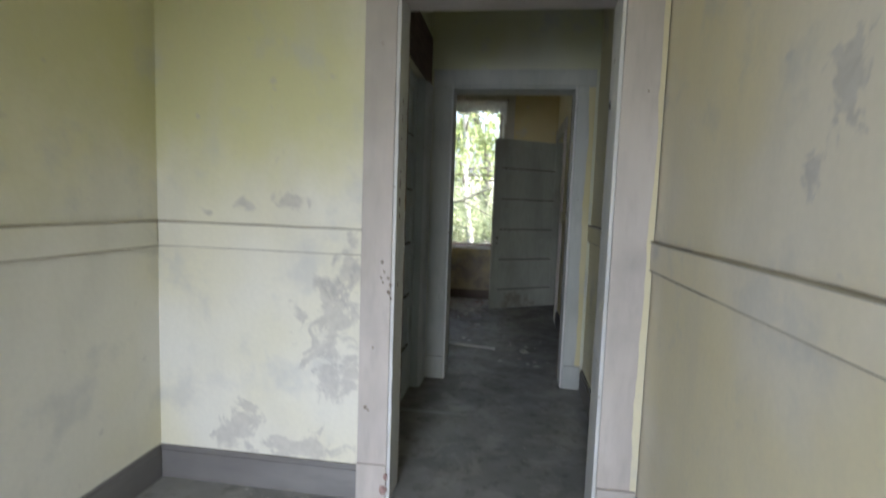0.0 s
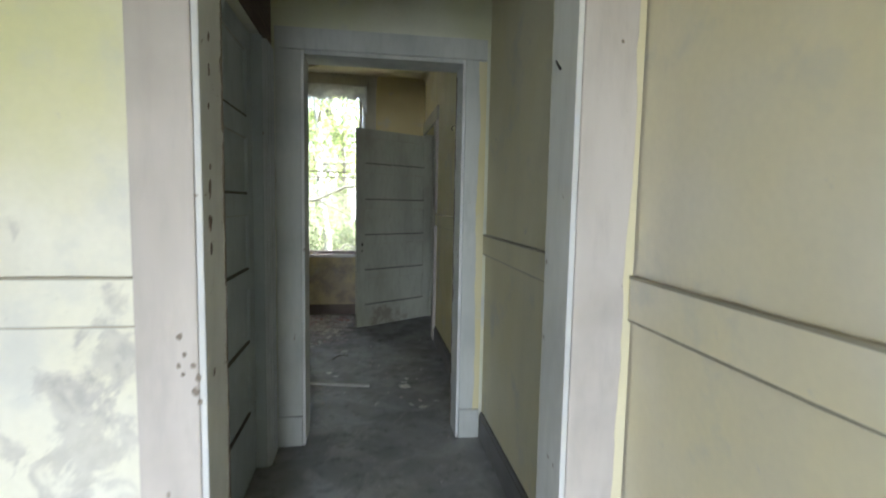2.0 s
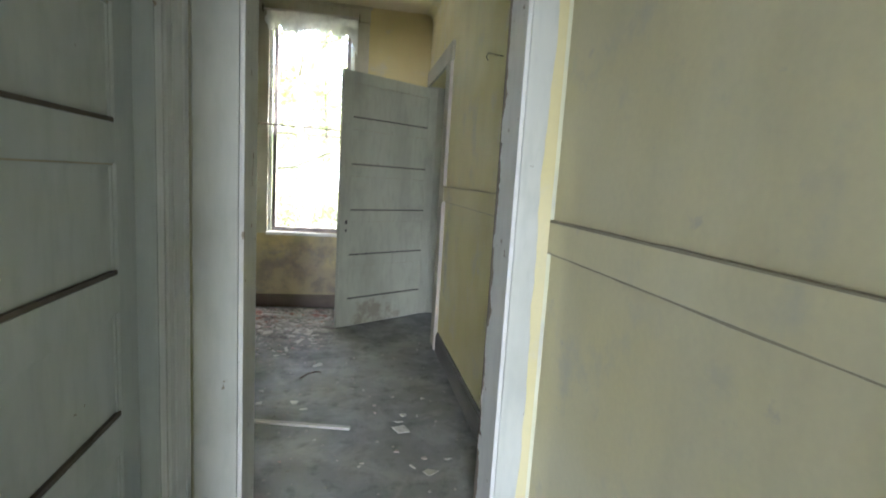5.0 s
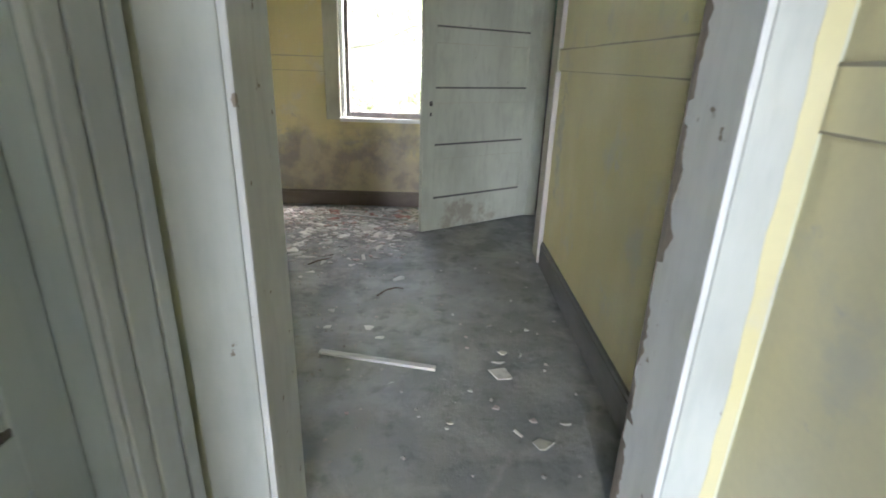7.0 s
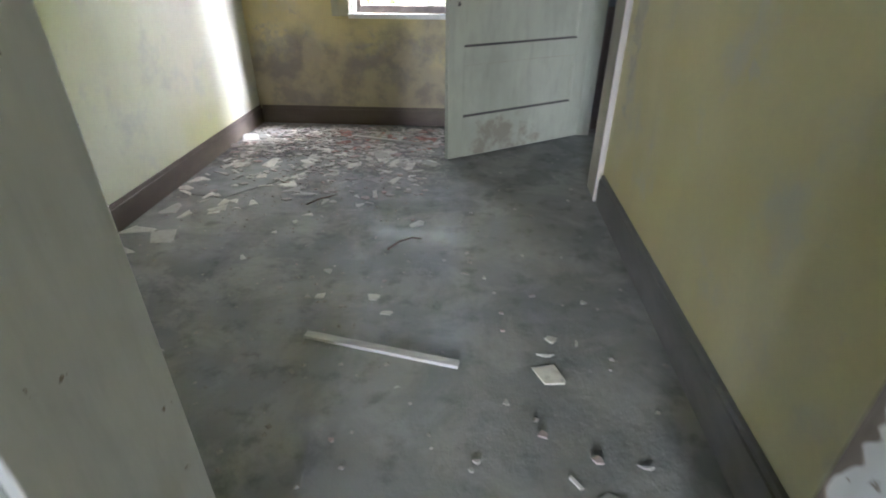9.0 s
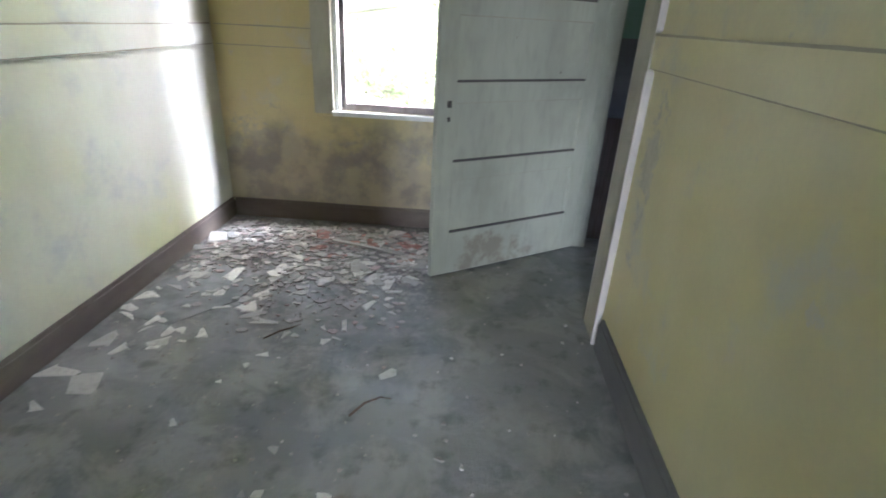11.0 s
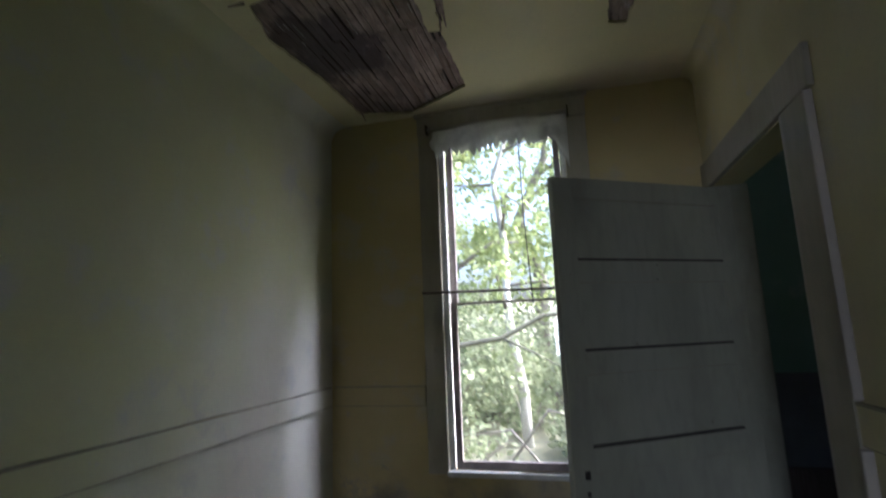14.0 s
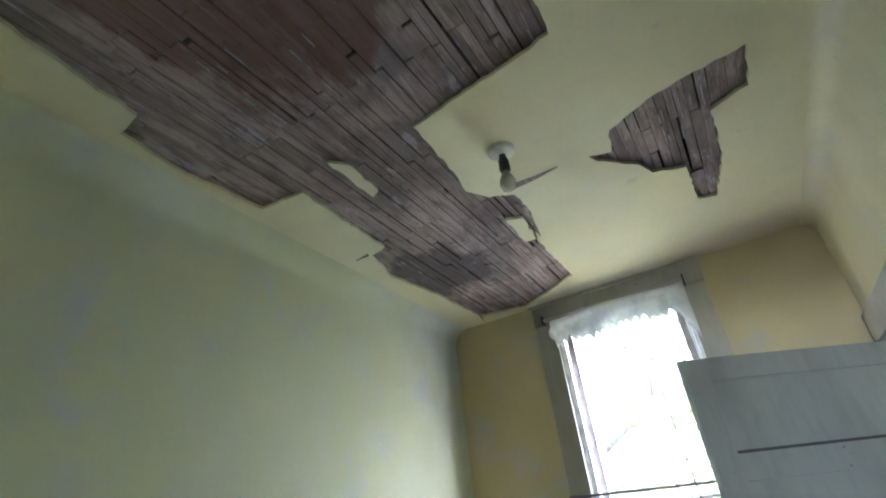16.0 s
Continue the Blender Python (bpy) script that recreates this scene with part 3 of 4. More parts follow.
    for i in range(12):
        bm.faces.new((rows[0][i], rows[1][i], rows[1][(i + 1) % 12], rows[0][(i + 1) % 12])).smooth = i < 10
    bm.faces.new(rows[0]), bm.faces.new(rows[1][::-1])
    bmesh.ops.recalc_face_normals(bm, faces=bm.faces[:])
    for e in bm.edges:
        e.smooth = all(f.smooth for f in e.link_faces)
    return setting(name, bm, mat, label, "cove")


cove("trim_cove_1", WEST_B, 1, 0.10, paint_yellow, "rounded yellow plaster cove under the ceiling")
cove("trim_cove_2", EAST, -1, 0.06, paint_lemon, "rounded yellow plaster cove under the ceiling")


def strip(name, bm, mat, label, category):
    return tagged(link_mesh(name, bm, mat), label, category, kind="structure")


def base_board(bm, axis, at, a, b, side, z1=0.15, deep=0.02):
    for lo, hi, d in ((0, z1 - 0.02, deep), (z1 - 0.02, z1, deep - 0.006)):
        u, v = sorted((at, at + side * d))
        if axis == "y":
            box(bm, u, v, a, b, lo, hi, bevel=0.002)
        else:
            box(bm, a, b, u, v, lo, hi, bevel=0.002)


def rails(runs, maker, name, mat, label, category):
    for axis, at, a, b, side in runs:
        bm = bmesh.new()
        maker(bm, axis, at, a, b, side)
        strip(name, bm, mat, label, category)


def dirt_bead(axis, at, a, b, side, z, tall, deep, seed, up):
    """A thin bead whose height wavers along its run, as caulk and dirt do."""
    rr = random.Random(seed)
    bm = bmesh.new()
    k = max(2, int((b - a) / 0.035))
    rings, h = [], tall
    for i in range(k + 1):
        h = min(max(h + rr.uniform(-0.3, 0.3) * tall, 0.45 * tall), 1.5 * tall)
        lo, hi = (z - 0.4 * tall, z + h) if up else (z - h, z + 0.4 * tall)
        u = a + (b - a) * i / k
        ring = []
        for d, q in ((0.0, lo), (deep, lo), (deep, hi), (0.0, hi)):
            v = at + side * d
            ring.append(bm.verts.new((v, u, q) if axis == "y" else (u, v, q)))
        rings.append(ring)
    for p, q in zip(rings, rings[1:]):
        for e in range(4):
            bm.faces.new((p[e], q[e], q[(e + 1) % 4], p[(e + 1) % 4]))
    bm.faces.new(rings[0])
    bm.faces.new(rings[-1][::-1])
    bmesh.ops.recalc_face_normals(bm, faces=bm.faces[:])
    return bm


def chair_rails(runs, mat, label, z0=1.075, z1=1.18, deep=0.018):
    """A flat board with a dirty bead along its top and its foot."""
    for axis, at, a, b, side in runs:
        u, v = sorted((at, at + side * deep))
        made = box_mesh(u, v, a, b, z0, z1) if axis == "y" else box_mesh(a, b, u, v, z0, z1)
        board = strip("chair_rail", made, mat, label, "chair rail")
        part("top_bead", dirt_bead(axis, at, a, b, side, z1, 0.0042, deep + 0.003, int(a * 100), True), grime, board, "dirt-darkened top edge")
        part("bottom_bead", dirt_bead(axis, at, a, b, side, z0, 0.0032, deep + 0.001, int(a * 100) + 7, False), grime, board, "dirt-darkened lower edge")


chair_rails([("y", EAST, SOUTH, FRONT - 0.03, -1)], paint_east, "cream painted wooden chair rail")
chair_rails([("y", EAST, BACK_IN + 0.02, 6.497, -1)], paint_lemon, "yellowed wooden chair rail", 1.145, 1.25)
chair_rails([("y", EAST, FRONT_IN + 0.03, BACK - 0.003, -1)], paint_hall, "cream painted wooden chair rail")
chair_rails([("x", FRONT, WEST_A, -0.405, -1), ("y", WEST_A, SOUTH, FRONT - 0.03, 1)], paint_cream, "cream painted wooden chair rail")
chair_rails([("y", WEST_B, BACK_IN, 7.66, 1)], paint_yellow, "pale yellow wooden chair rail ending short of the corner")
chair_rails([("x", NORTH, WEST_B + 0.03, -0.815, -1)], paint_ochre, "ochre painted wooden chair rail")
rails([("y", EAST, SOUTH, FRONT - 0.025, -1), ("y", EAST, FRONT_IN + 0.025, BACK - 0.025, -1), ("y", EAST, BACK_IN + 0.02, 6.455, -1),
       ("x", FRONT, WEST_A, -0.405, -1), ("y", WEST_A, SOUTH, FRONT - 0.025, 1)], base_board, "baseboard", base_grey, "dusty grey painted wooden baseboard", "baseboard")
rails([("y", WEST_B, BACK_IN, NORTH, 1), ("x", NORTH, WEST_B + 0.02, EAST, -1)], partial(base_board, z1=0.125, deep=0.014), "baseboard", base_paint, "dark brown damp wooden baseboard", "baseboard")


def doorway_trim(name, d, y_face, side, label, mat, right_edge, left_w=0.145):
    """Flat casing with plinth blocks on one face of a wall along x, and the jamb boards through it."""
    trim = holder(name, Matrix(), label, "door casing", kind="structure")
    y0, y1 = sorted((y_face, y_face + side * 0.022))
    p0, p1 = sorted((y_face, y_face + side * 0.030))
    for nm, a, b in (("left_casing", d[0] - left_w, d[0] - 0.004), ("right_casing", d[1] + 0.004, right_edge)):
        part(nm, box_mesh(a, b, y0, y1, 0.17, HEAD + 0.004, bevel=0.004), mat, trim)
        part("plinth_block", box_mesh(a - 0.002 if a < 0 else a, b, p0, p1, 0, 0.168, bevel=0.006), mat, trim)
    part("head_casing", box_mesh(d[0] - left_w, right_edge, y0, y1, HEAD + 0.006, HEAD + 0.115, bevel=0.004), mat, trim)
    return trim


def jamb_boards(name, d, ya, yb, label, mat, chip_mat):
    trim = holder(name, Matrix(), label, "door jamb", kind="structure")
    part("left_jamb", box_mesh(d[0] - 0.003, d[0] + 0.012, ya, yb, 0, HEAD, bevel=0.003), chip_mat, trim)
    part("right_jamb", box_mesh(d[1] - 0.012, d[1] + 0.003, ya, yb, 0, HEAD, bevel=0.003), chip_mat, trim)
    part("head_jamb", box_mesh(d[0] + 0.013, d[1] - 0.013, ya, yb, HEAD - 0.018, HEAD + 0.003, bevel=0.003), mat, trim)
    return trim


doorway_trim("trim_doorway_1", D1, FRONT, -1, "dirty white painted casing of the first doorway", enamel_white, 0.758, 0.135)
doorway_trim("trim_doorway_2", D1, FRONT_IN, 1, "white painted casing on the passage side", enamel_white, 0.758, 0.14)
jamb_boards("jamb_1", D1, FRONT - 0.02, FRONT_IN + 0.02, "white painted door jamb with chipped paint", enamel_white, enamel_chipped)
doorway_trim("trim_doorway_3", D2, BACK, -1, "white painted casing of the second doorway", enamel_cool, 0.743, 0.135)
doorway_trim("trim_doorway_4", D2, BACK_IN, 1, "white painted casing on the room side", enamel_white, 0.758)
jamb_boards("jamb_2", D2, BACK - 0.02, BACK_IN + 0.02, "white painted door jamb chipped to the wood", enamel_cool, enamel_chipped)


def slopped_edge(name, x0, x1, y, side, seed, mat):
    """Wall paint brushed over the outer edge of a casing, with a wavering line."""
    rr = random.Random(seed)
    bm = bmesh.new()
    rings, w = [], 0.0
    for i in range(50):
        z = 0.172 + (HEAD - 0.175) * i / 49
        w = min(max(w + rr.uniform(-0.004, 0.004), -0.010), 0.010)
        rings.append([bm.verts.new(p) for p in ((x0 + w, y, z), (x0 + w, y + side * 0.0016, z), (x1, y + side * 0.0016, z), (x1, y, z))])
    for p, q in zip(rings, rings[1:]):
        for e in range(4):
            bm.faces.new((p[e], q[e], q[(e + 1) % 4], p[(e + 1) % 4]))
    bmesh.ops.recalc_face_normals(bm, faces=bm.faces[:])
    return tagged(link_mesh(name, bm, mat), "pale yellow wall paint brushed over the casing's outer edge", "paint edge", kind="structure")


slopped_edge("trim_paint_edge_1", 0.735, 0.757, FRONT - 0.0215, -1, 3, paint_hall)
slopped_edge("trim_paint_edge_2", 0.702, 0.742, BACK - 0.0215, -1, 5, paint_lemon)


def bare_edge(name, x, y0, y1, z1, seed, label):
    """A strip along a jamb's edge where the paint has come off in ragged flakes."""
    rnd = random.Random(seed)
    bm = bmesh.new()
    last = None
    for k in range(301):
        z = z1 * k / 300
        w = 0.38 + 0.30 * noise.noise(Vector((z * 3.0, seed, 0))) + 0.30 * noise.noise(Vector((z * 14.0, seed, 3))) + 0.18 * noise.noise(Vector((z * 50.0, seed, 5))) + rnd.uniform(-0.03, 0.03)
        if noise.noise(Vector((z * 5.0, seed, 9))) > 0.32:
            w *= 0.25
        ya = y1 - (y1 - y0) * max(0.08, w)
        row = [bm.verts.new((x, ya, z)), bm.verts.new((x, y1, z))]
        if last:
            bm.faces.new((last[0], last[1], row[1], row[0]))
        last = row
    ext = bmesh.ops.extrude_face_region(bm, geom=bm.faces[:])
    bmesh.ops.translate(bm, verts=[g for g in ext["geom"] if isinstance(g, bmesh.types.BMVert)], vec=(-0.0015 if x > 0 else 0.0015, 0, 0))
    return tagged(link_mesh(name, bm, flaked_wood), label, "flaked paint", kind="structure")


bare_edge("trim_flaked_edge_1", D2[1] - 0.0125, BACK_IN - 0.055, BACK_IN + 0.019, 2.10, 1, "strip of bare brown wood where jamb paint flaked off")
bare_edge("trim_flaked_edge_2", D1[0] + 0.0125, FRONT_IN - 0.015, FRONT_IN + 0.019, 2.10, 2, "ragged strip of bare wood along the door jamb")


def jamb_chip(y, z, ry, rz, seed):
    """A ragged hole in the paint of the jamb where a lock plate and nails were."""
    rr = random.Random(seed)
    bm = bmesh.new()
    x = D1[0] + 0.0118
    ring = [(y + ry * rr.uniform(0.5, 1.0) * math.cos(t), z + rz * rr.uniform(0.5, 1.0) * math.sin(t)) for t in (2 * math.pi * k / 11 for k in range(11))]
    back, front = [bm.verts.new((x, u, v)) for u, v in ring], [bm.verts.new((x + 0.0018, u, v)) for u, v in ring]
    bm.faces.new(front), bm.faces.new(back[::-1])
    for k in range(11):
        bm.faces.new((front[k], front[(k + 1) % 11], back[(k + 1) % 11], back[k]))
    bmesh.ops.recalc_face_normals(bm, faces=bm.faces[:])
    return tagged(link_mesh("trim_chip", bm, old_wood), "dark hole in the chipped paint of the door jamb", "paint chip", kind="structure")


for k, (y, z, ry, rz) in enumerate(((2.883, 1.645, 0.006, 0.022), (2.876, 1.565, 0.005, 0.010), (2.878, 1.43, 0.006, 0.010), (2.874, 1.38, 0.010, 0.026), (2.872, 1.305, 0.014, 0.026), (2.874, 1.245, 0.009, 0.02),
                                    (2.886, 1.72, 0.005, 0.012), (2.876, 0.95, 0.006, 0.014))):
    jamb_chip(y, z, ry, rz, 40 + k)

# casing of the door in the east wall
trim = holder("trim_doorway_5", Matrix(), "worn cream casing round the side room door", "door casing", kind="structure")
part("left_casing", box_mesh(EAST - 0.022, EAST, EAST_DOOR[1] + 0.004, NORTH - 0.022, 0.0, 2.15, bevel=0.004), enamel_blue, trim)
part("right_casing", box_mesh(EAST - 0.022, EAST, 6.50, EAST_DOOR[0] - 0.004, 0.0, 2.15, bevel=0.004), enamel_beige, trim)
part("back_band", box_mesh(EAST - 0.03, EAST, 6.482, 6.498, 0.0, 1.135, bevel=0.005), enamel_white, trim, "worn white edge strip")
part("back_band", box_mesh(EAST - 0.026, EAST, 6.485, 6.498, 1.262, 2.15, bevel=0.005), enamel_white, trim, "worn white edge strip")
part("head_casing", box_mesh(EAST - 0.022, EAST, 6.465, NORTH - 0.022, 2.154, 2.29, bevel=0.004), enamel_beige, trim)
part("jamb", box_mesh(EAST - 0.02, EAST + 0.15, EAST_DOOR[1] - 0.016, EAST_DOOR[1] + 0.003, 0, 2.15, bevel=0.003), enamel_green, trim)
part("jamb", box_mesh(EAST - 0.02, EAST + 0.15, EAST_DOOR[0] - 0.003, EAST_DOOR[0] + 0.016, 0, 2.15, bevel=0.003), enamel_white, trim)

# ---- doors ----


def panel_door(name, m, width, mat, label, height=2.11, thick=0.036, foot=0.235, pitch=0.378):
    """Door leaf of five flat horizontal panels: x from the hinge, y through the leaf, z up."""
    door = holder(name, m, label, "door", kind="structure")
    stile, h = 0.10, thick / 2
    part("hinge_stile", box_mesh(0, stile, -h, h, 0, height, bevel=0.003), mat, door)
    part("lock_stile", box_mesh(width - stile, width, -h, h, 0, height, bevel=0.003), mat, door)
    rails_z = [(0, foot)] + [(foot + pitch * k - 0.092, foot + pitch * k) for k in range(1, 5)] + [(2.02, height)]
    for lo, hi in rails_z:
        part("rail", box_mesh(stile, width - stile, -h, h, lo, hi, bevel=0.0), mat, door)
    for (a, lo), (hi, b) in zip(rails_z, rails_z[1:]):
        panel = part("panel", box_mesh(stile, width - stile, -0.006, 0.006, lo, hi), mat, door)
        # on both faces: a black strip along the panel's foot, thin beads elsewhere
        ledge, bead = bmesh.new(), bmesh.new()
        for s in (-1, 1):
            y0, y1 = sorted((s * 0.006, s * (h - 0.002)))
            box(ledge, stile, width - stile, y0, y1, lo, lo + 0.011)
            y0, y1 = sorted((s * 0.006, s * 0.011))
            box(bead, stile, stile + 0.008, y0, y1, lo + 0.011, hi - 0.008)
            box(bead, width - stile - 0.008, width - stile, y0, y1, lo + 0.011, hi - 0.008)
            box(bead, stile, width - stile, y0, y1, hi - 0.008, hi)
        part("dark_ledge", ledge, groove_black, panel, "black strip in the groove at the panel foot")
        part("panel_bead", bead, mat, panel)
        lip = bmesh.new()
        for s in (-1, 1):
            y0, y1 = sorted((s * 0.0112, s * (h - 0.006)))
            box(lip, stile, width - stile, y0, y1, hi - 0.0035, hi)
        part("panel_lip", lip, grime, panel, "dark lip along the panel head")
    for s in (-1, 1):
        bm = bmesh.new()
        y0, y1 = sorted((s * (h + 0.001), s * (h + 0.003)))
        for z, r in ((0.895, 0.012), (0.825, 0.008)):
            box(bm, width - 0.062 - r, width - 0.062 + r, y0, y1, z - r * 1.3, z + r * 1.3, bevel=0.0008)
        part("lock_hole", bm, metal_dark, door, "empty dark knob hole and keyhole")
    for z in (0.25, 1.05, 1.85):
        bm = bmesh.new()
        tube(bm, [(-0.006, -h - 0.004, z - 0.045), (-0.006, -h - 0.004, z + 0.045)], [0.007, 0.007], 8)
        part("hinge", bm, metal_dark, door, "painted-over steel hinge")
    return door


ang = math.degrees(math.atan2(7.0 - 7.55, -0.035 - 0.81))
panel_door("door_2", pose(0.815, 7.548, 0.012, 0, 0, ang), 1.0, enamel_green, "grey-green five-panel wooden door standing open into the room")
panel_door("door_1", pose(-0.468, 4.193, 0.012, 0, 0, -90), 0.985, enamel_blue, "blue-grey five-panel wooden door, closed, in the passage", foot=0.318, pitch=0.35)

# casing of the closed door in the passage; its head board is missing
trim = holder("trim_doorway_6", Matrix(), "fluted blue-grey casing beside the closed passage door", "door casing", kind="structure")
bm = bmesh.new()
box(bm, WEST_HALL, WEST_HALL + 0.02, SIDE_DOOR[1] + 0.004, 4.402, 0, 2.12, bevel=0.003)
for a, b in ((0.012, 0.05), (0.062, 0.135), (0.147, 0.185)):
    box(bm, WEST_HALL + 0.02, WEST_HALL + 0.028, SIDE_DOOR[1] + a, SIDE_DOOR[1] + b, 0, 2.12, bevel=0.004)
part("right_casing", bm, enamel_pale, trim)
part("left_casing", box_mesh(WEST_HALL, WEST_HALL + 0.022, FRONT_IN + 0.03, SIDE_DOOR[0] - 0.004, 0, 2.12, bevel=0.004), enamel_blue, trim)
part("jamb", box_mesh(WEST_HALL - 0.13, WEST_HALL + 0.005, SIDE_DOOR[1] - 0.003, SIDE_DOOR[1] + 0.014, 0, HEAD, bevel=0.003), enamel_blue, trim)
part("jamb", box_mesh(WEST_HALL - 0.13, WEST_HALL + 0.005, SIDE_DOOR[0] - 0.014, SIDE_DOOR[0] + 0.003, 0, HEAD, bevel=0.003), enamel_blue, trim)
part("bare_head", box_mesh(WEST_HALL, WEST_HALL + 0.012, FRONT_IN + 0.03, BACK - 0.03, 2.13, 2.46, bevel=0.003), old_wood, trim, "bare dark brown wood where the head casing is gone")
# unseen board, added to close the space behind door_1
setting("closet_back", box_mesh(-0.63, -0.59, FRONT_IN, BACK, -0.05, TOP), dark_void, "dark boards behind the closed door", "wall")

# ---- window ----
X0, X1, Z0, Z1 = WIN
window = holder("window_1", Matrix(), "tall double-hung window with sashes coloured dark for backlight, in a dirty beige casing", "window", kind="structure")
part("window_frame", box_mesh(X0 - 0.12, X0 - 0.002, NORTH - 0.022, NORTH, Z0 - 0.02, Z1 + 0.005, bevel=0.004), enamel_beige, window, "dirty beige casing board")
part("window_frame", box_mesh(X1 + 0.002, X1 + 0.125, NORTH - 0.022, NORTH, Z0 - 0.02, Z1 + 0.005, bevel=0.004), enamel_beige, window, "dirty beige casing board")
bm = bmesh.new()
box(bm, X0 - 0.125, X1 + 0.13, NORTH - 0.026, NORTH, Z1 + 0.008, Z1 + 0.125, bevel=0.004)
box(bm, X0 - 0.14, X1 + 0.145, NORTH - 0.04, NORTH, Z1 + 0.125, Z1 + 0.145, bevel=0.004)
part("head_casing", bm, enamel_beige, window, "dark dirty head casing")
part("window_sill", box_mesh(X0 - 0.01, X1 + 0.01, NORTH - 0.03, NORTH + 0.12, Z0 - 0.032, Z0 - 0.002, bevel=0.005), sash_white, window)
part("apron", box_mesh(X0 - 0.1, X1 + 0.1, NORTH - 0.012, NORTH, Z0 - 0.14, Z0 - 0.034, bevel=0.003), paint_ochre, window)
for a, b in ((X0, X0 + 0.018), (X1 - 0.018, X1)):
    part("jamb_lining", box_mesh(a, b, NORTH - 0.002, NORTH + 0.088, Z0, Z1 - 0.019, bevel=0.002), sash_white, window)
    part("stop_bead", box_mesh(a + (0.019 if a < -0.3 else -0.013), b + (0.013 if a < -0.3 else -0.019), NORTH - 0.001, NORTH + 0.009, Z0, Z1 - 0.02, bevel=0.002), sash_white, window)
part("head_lining", box_mesh(X0, X1, NORTH - 0.002, NORTH + 0.088, Z1 - 0.018, Z1, bevel=0.002), sash_white, window)


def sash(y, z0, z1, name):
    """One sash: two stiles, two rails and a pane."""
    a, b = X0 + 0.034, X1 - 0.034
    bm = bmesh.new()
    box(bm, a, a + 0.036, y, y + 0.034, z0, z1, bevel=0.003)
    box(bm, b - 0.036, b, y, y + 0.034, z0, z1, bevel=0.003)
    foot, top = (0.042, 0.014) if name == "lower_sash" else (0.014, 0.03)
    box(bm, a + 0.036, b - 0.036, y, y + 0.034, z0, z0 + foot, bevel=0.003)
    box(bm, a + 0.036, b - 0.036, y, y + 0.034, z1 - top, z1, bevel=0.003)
    s = part(name, bm, sash_shaded, window, "sash with backlit shade in its brown-grey colour")
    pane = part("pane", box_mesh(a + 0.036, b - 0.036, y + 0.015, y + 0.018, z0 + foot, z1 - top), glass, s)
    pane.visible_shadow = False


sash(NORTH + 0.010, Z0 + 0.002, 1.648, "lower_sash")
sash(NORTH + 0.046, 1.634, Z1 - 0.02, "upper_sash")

def torn_shade():
    """The rest of a roller shade: hanging from the top with a torn lower edge, its ends bowed out."""
    rnd = random.Random(3)
    bm = bmesh.new()
    rows, cols = 7, 60
    grid = []
    for i in range(cols + 1):
        u = i / cols
        x = -0.735 + 0.815 * u
        base = 2.535 - 0.015 * math.sin(5 * u) + rnd.choice((rnd.uniform(-0.018, 0.012), rnd.uniform(-0.035, 0.03))) + (0.02 if 0.1 < u < 0.2 else 0)
        if u > 0.90:
            base -= (u - 0.90) * 1.9
        if u < 0.05:
            base += 0.05 * (1 - u / 0.05)
        bow = 0.035 + 0.02 * math.sin(3.1 * u) - 0.04 * max(0, 0.07 - u) / 0.07
        grid.append([[bm.verts.new((x, NORTH - 0.02 - bow - off + 0.01 * math.sin(9 * u + j), 2.688 + (base - 2.688) * j / rows)) for j in range(rows + 1)] for off in (0, 0.0015)])
    for g, h in zip(grid, grid[1:]):
        for k in (0, 1):
            for j in range(rows):
                bm.faces.new((g[k][j], h[k][j], h[k][j + 1], g[k][j + 1])).smooth = True
        bm.faces.new((g[0][0], h[0][0], h[1][0], g[1][0]))
        bm.faces.new((g[0][-1], h[0][-1], h[1][-1], g[1][-1]))
    shade = holder("window_shade", Matrix(), "torn white roller shade hanging in tatters from the window head", "window shade")
    part("cloth", bm, shade_cloth, shade)
    bm = bmesh.new()
    tube(bm, [(-0.74, NORTH - 0.055, 2.695), (0.085, NORTH - 0.055, 2.695)], [0.011, 0.011], 10)
    part("roller", bm, stick_wood, shade)
    for x in (-0.745, 0.09):
        part("bracket", box_mesh(x - 0.004, x + 0.004, NORTH - 0.075, NORTH - 0.026, 2.67, 2.725, bevel=0.002), metal_dark, shade)
    return shade


torn_shade()
bm = bmesh.new()
tube(bm, [(-0.20, NORTH - 0.045, 2.56), (-0.195, NORTH - 0.04, 2.1), (-0.175, NORTH - 0.035, 1.62)], [0.0035, 0.0035, 0.0035], 6)
tagged(link_mesh("shade_cord", bm, metal_dark), "thin dark pull cord hanging in front of the window", "cord")

bm = bmesh.new()
tube(bm, [(-0.812, NORTH - 0.030, 1.712), (-0.4, NORTH - 0.031, 1.703), (0.10, NORTH - 0.030, 1.694)], [0.008, 0.0075, 0.008], 8)
tagged(link_mesh("curtain_rod", bm, stick_dark), "thin dark wooden rod fixed across the window casing", "curtain rod")

# assumed openings, never in view, added to light the first room and the side room from behind
for nm, dims, cross in (("window_2", (-0.95, 0.25, SOUTH - 0.10, SOUTH - 0.06, 0.73, 2.5), "x"), ("window_3", (WEST_A - 0.10, WEST_A - 0.06, -0.9, 0.1, 0.73, 2.5), "y"),
                        ("window_4", (1.95, 2.5, 5.02, 5.06, 0.9, 1.7), "x")):
    w = holder(nm, Matrix(), "assumed window out of view, with a white wooden sash", "window", kind="structure")
    x0, x1, y0, y1, z0, z1 = dims
    bm = bmesh.new()
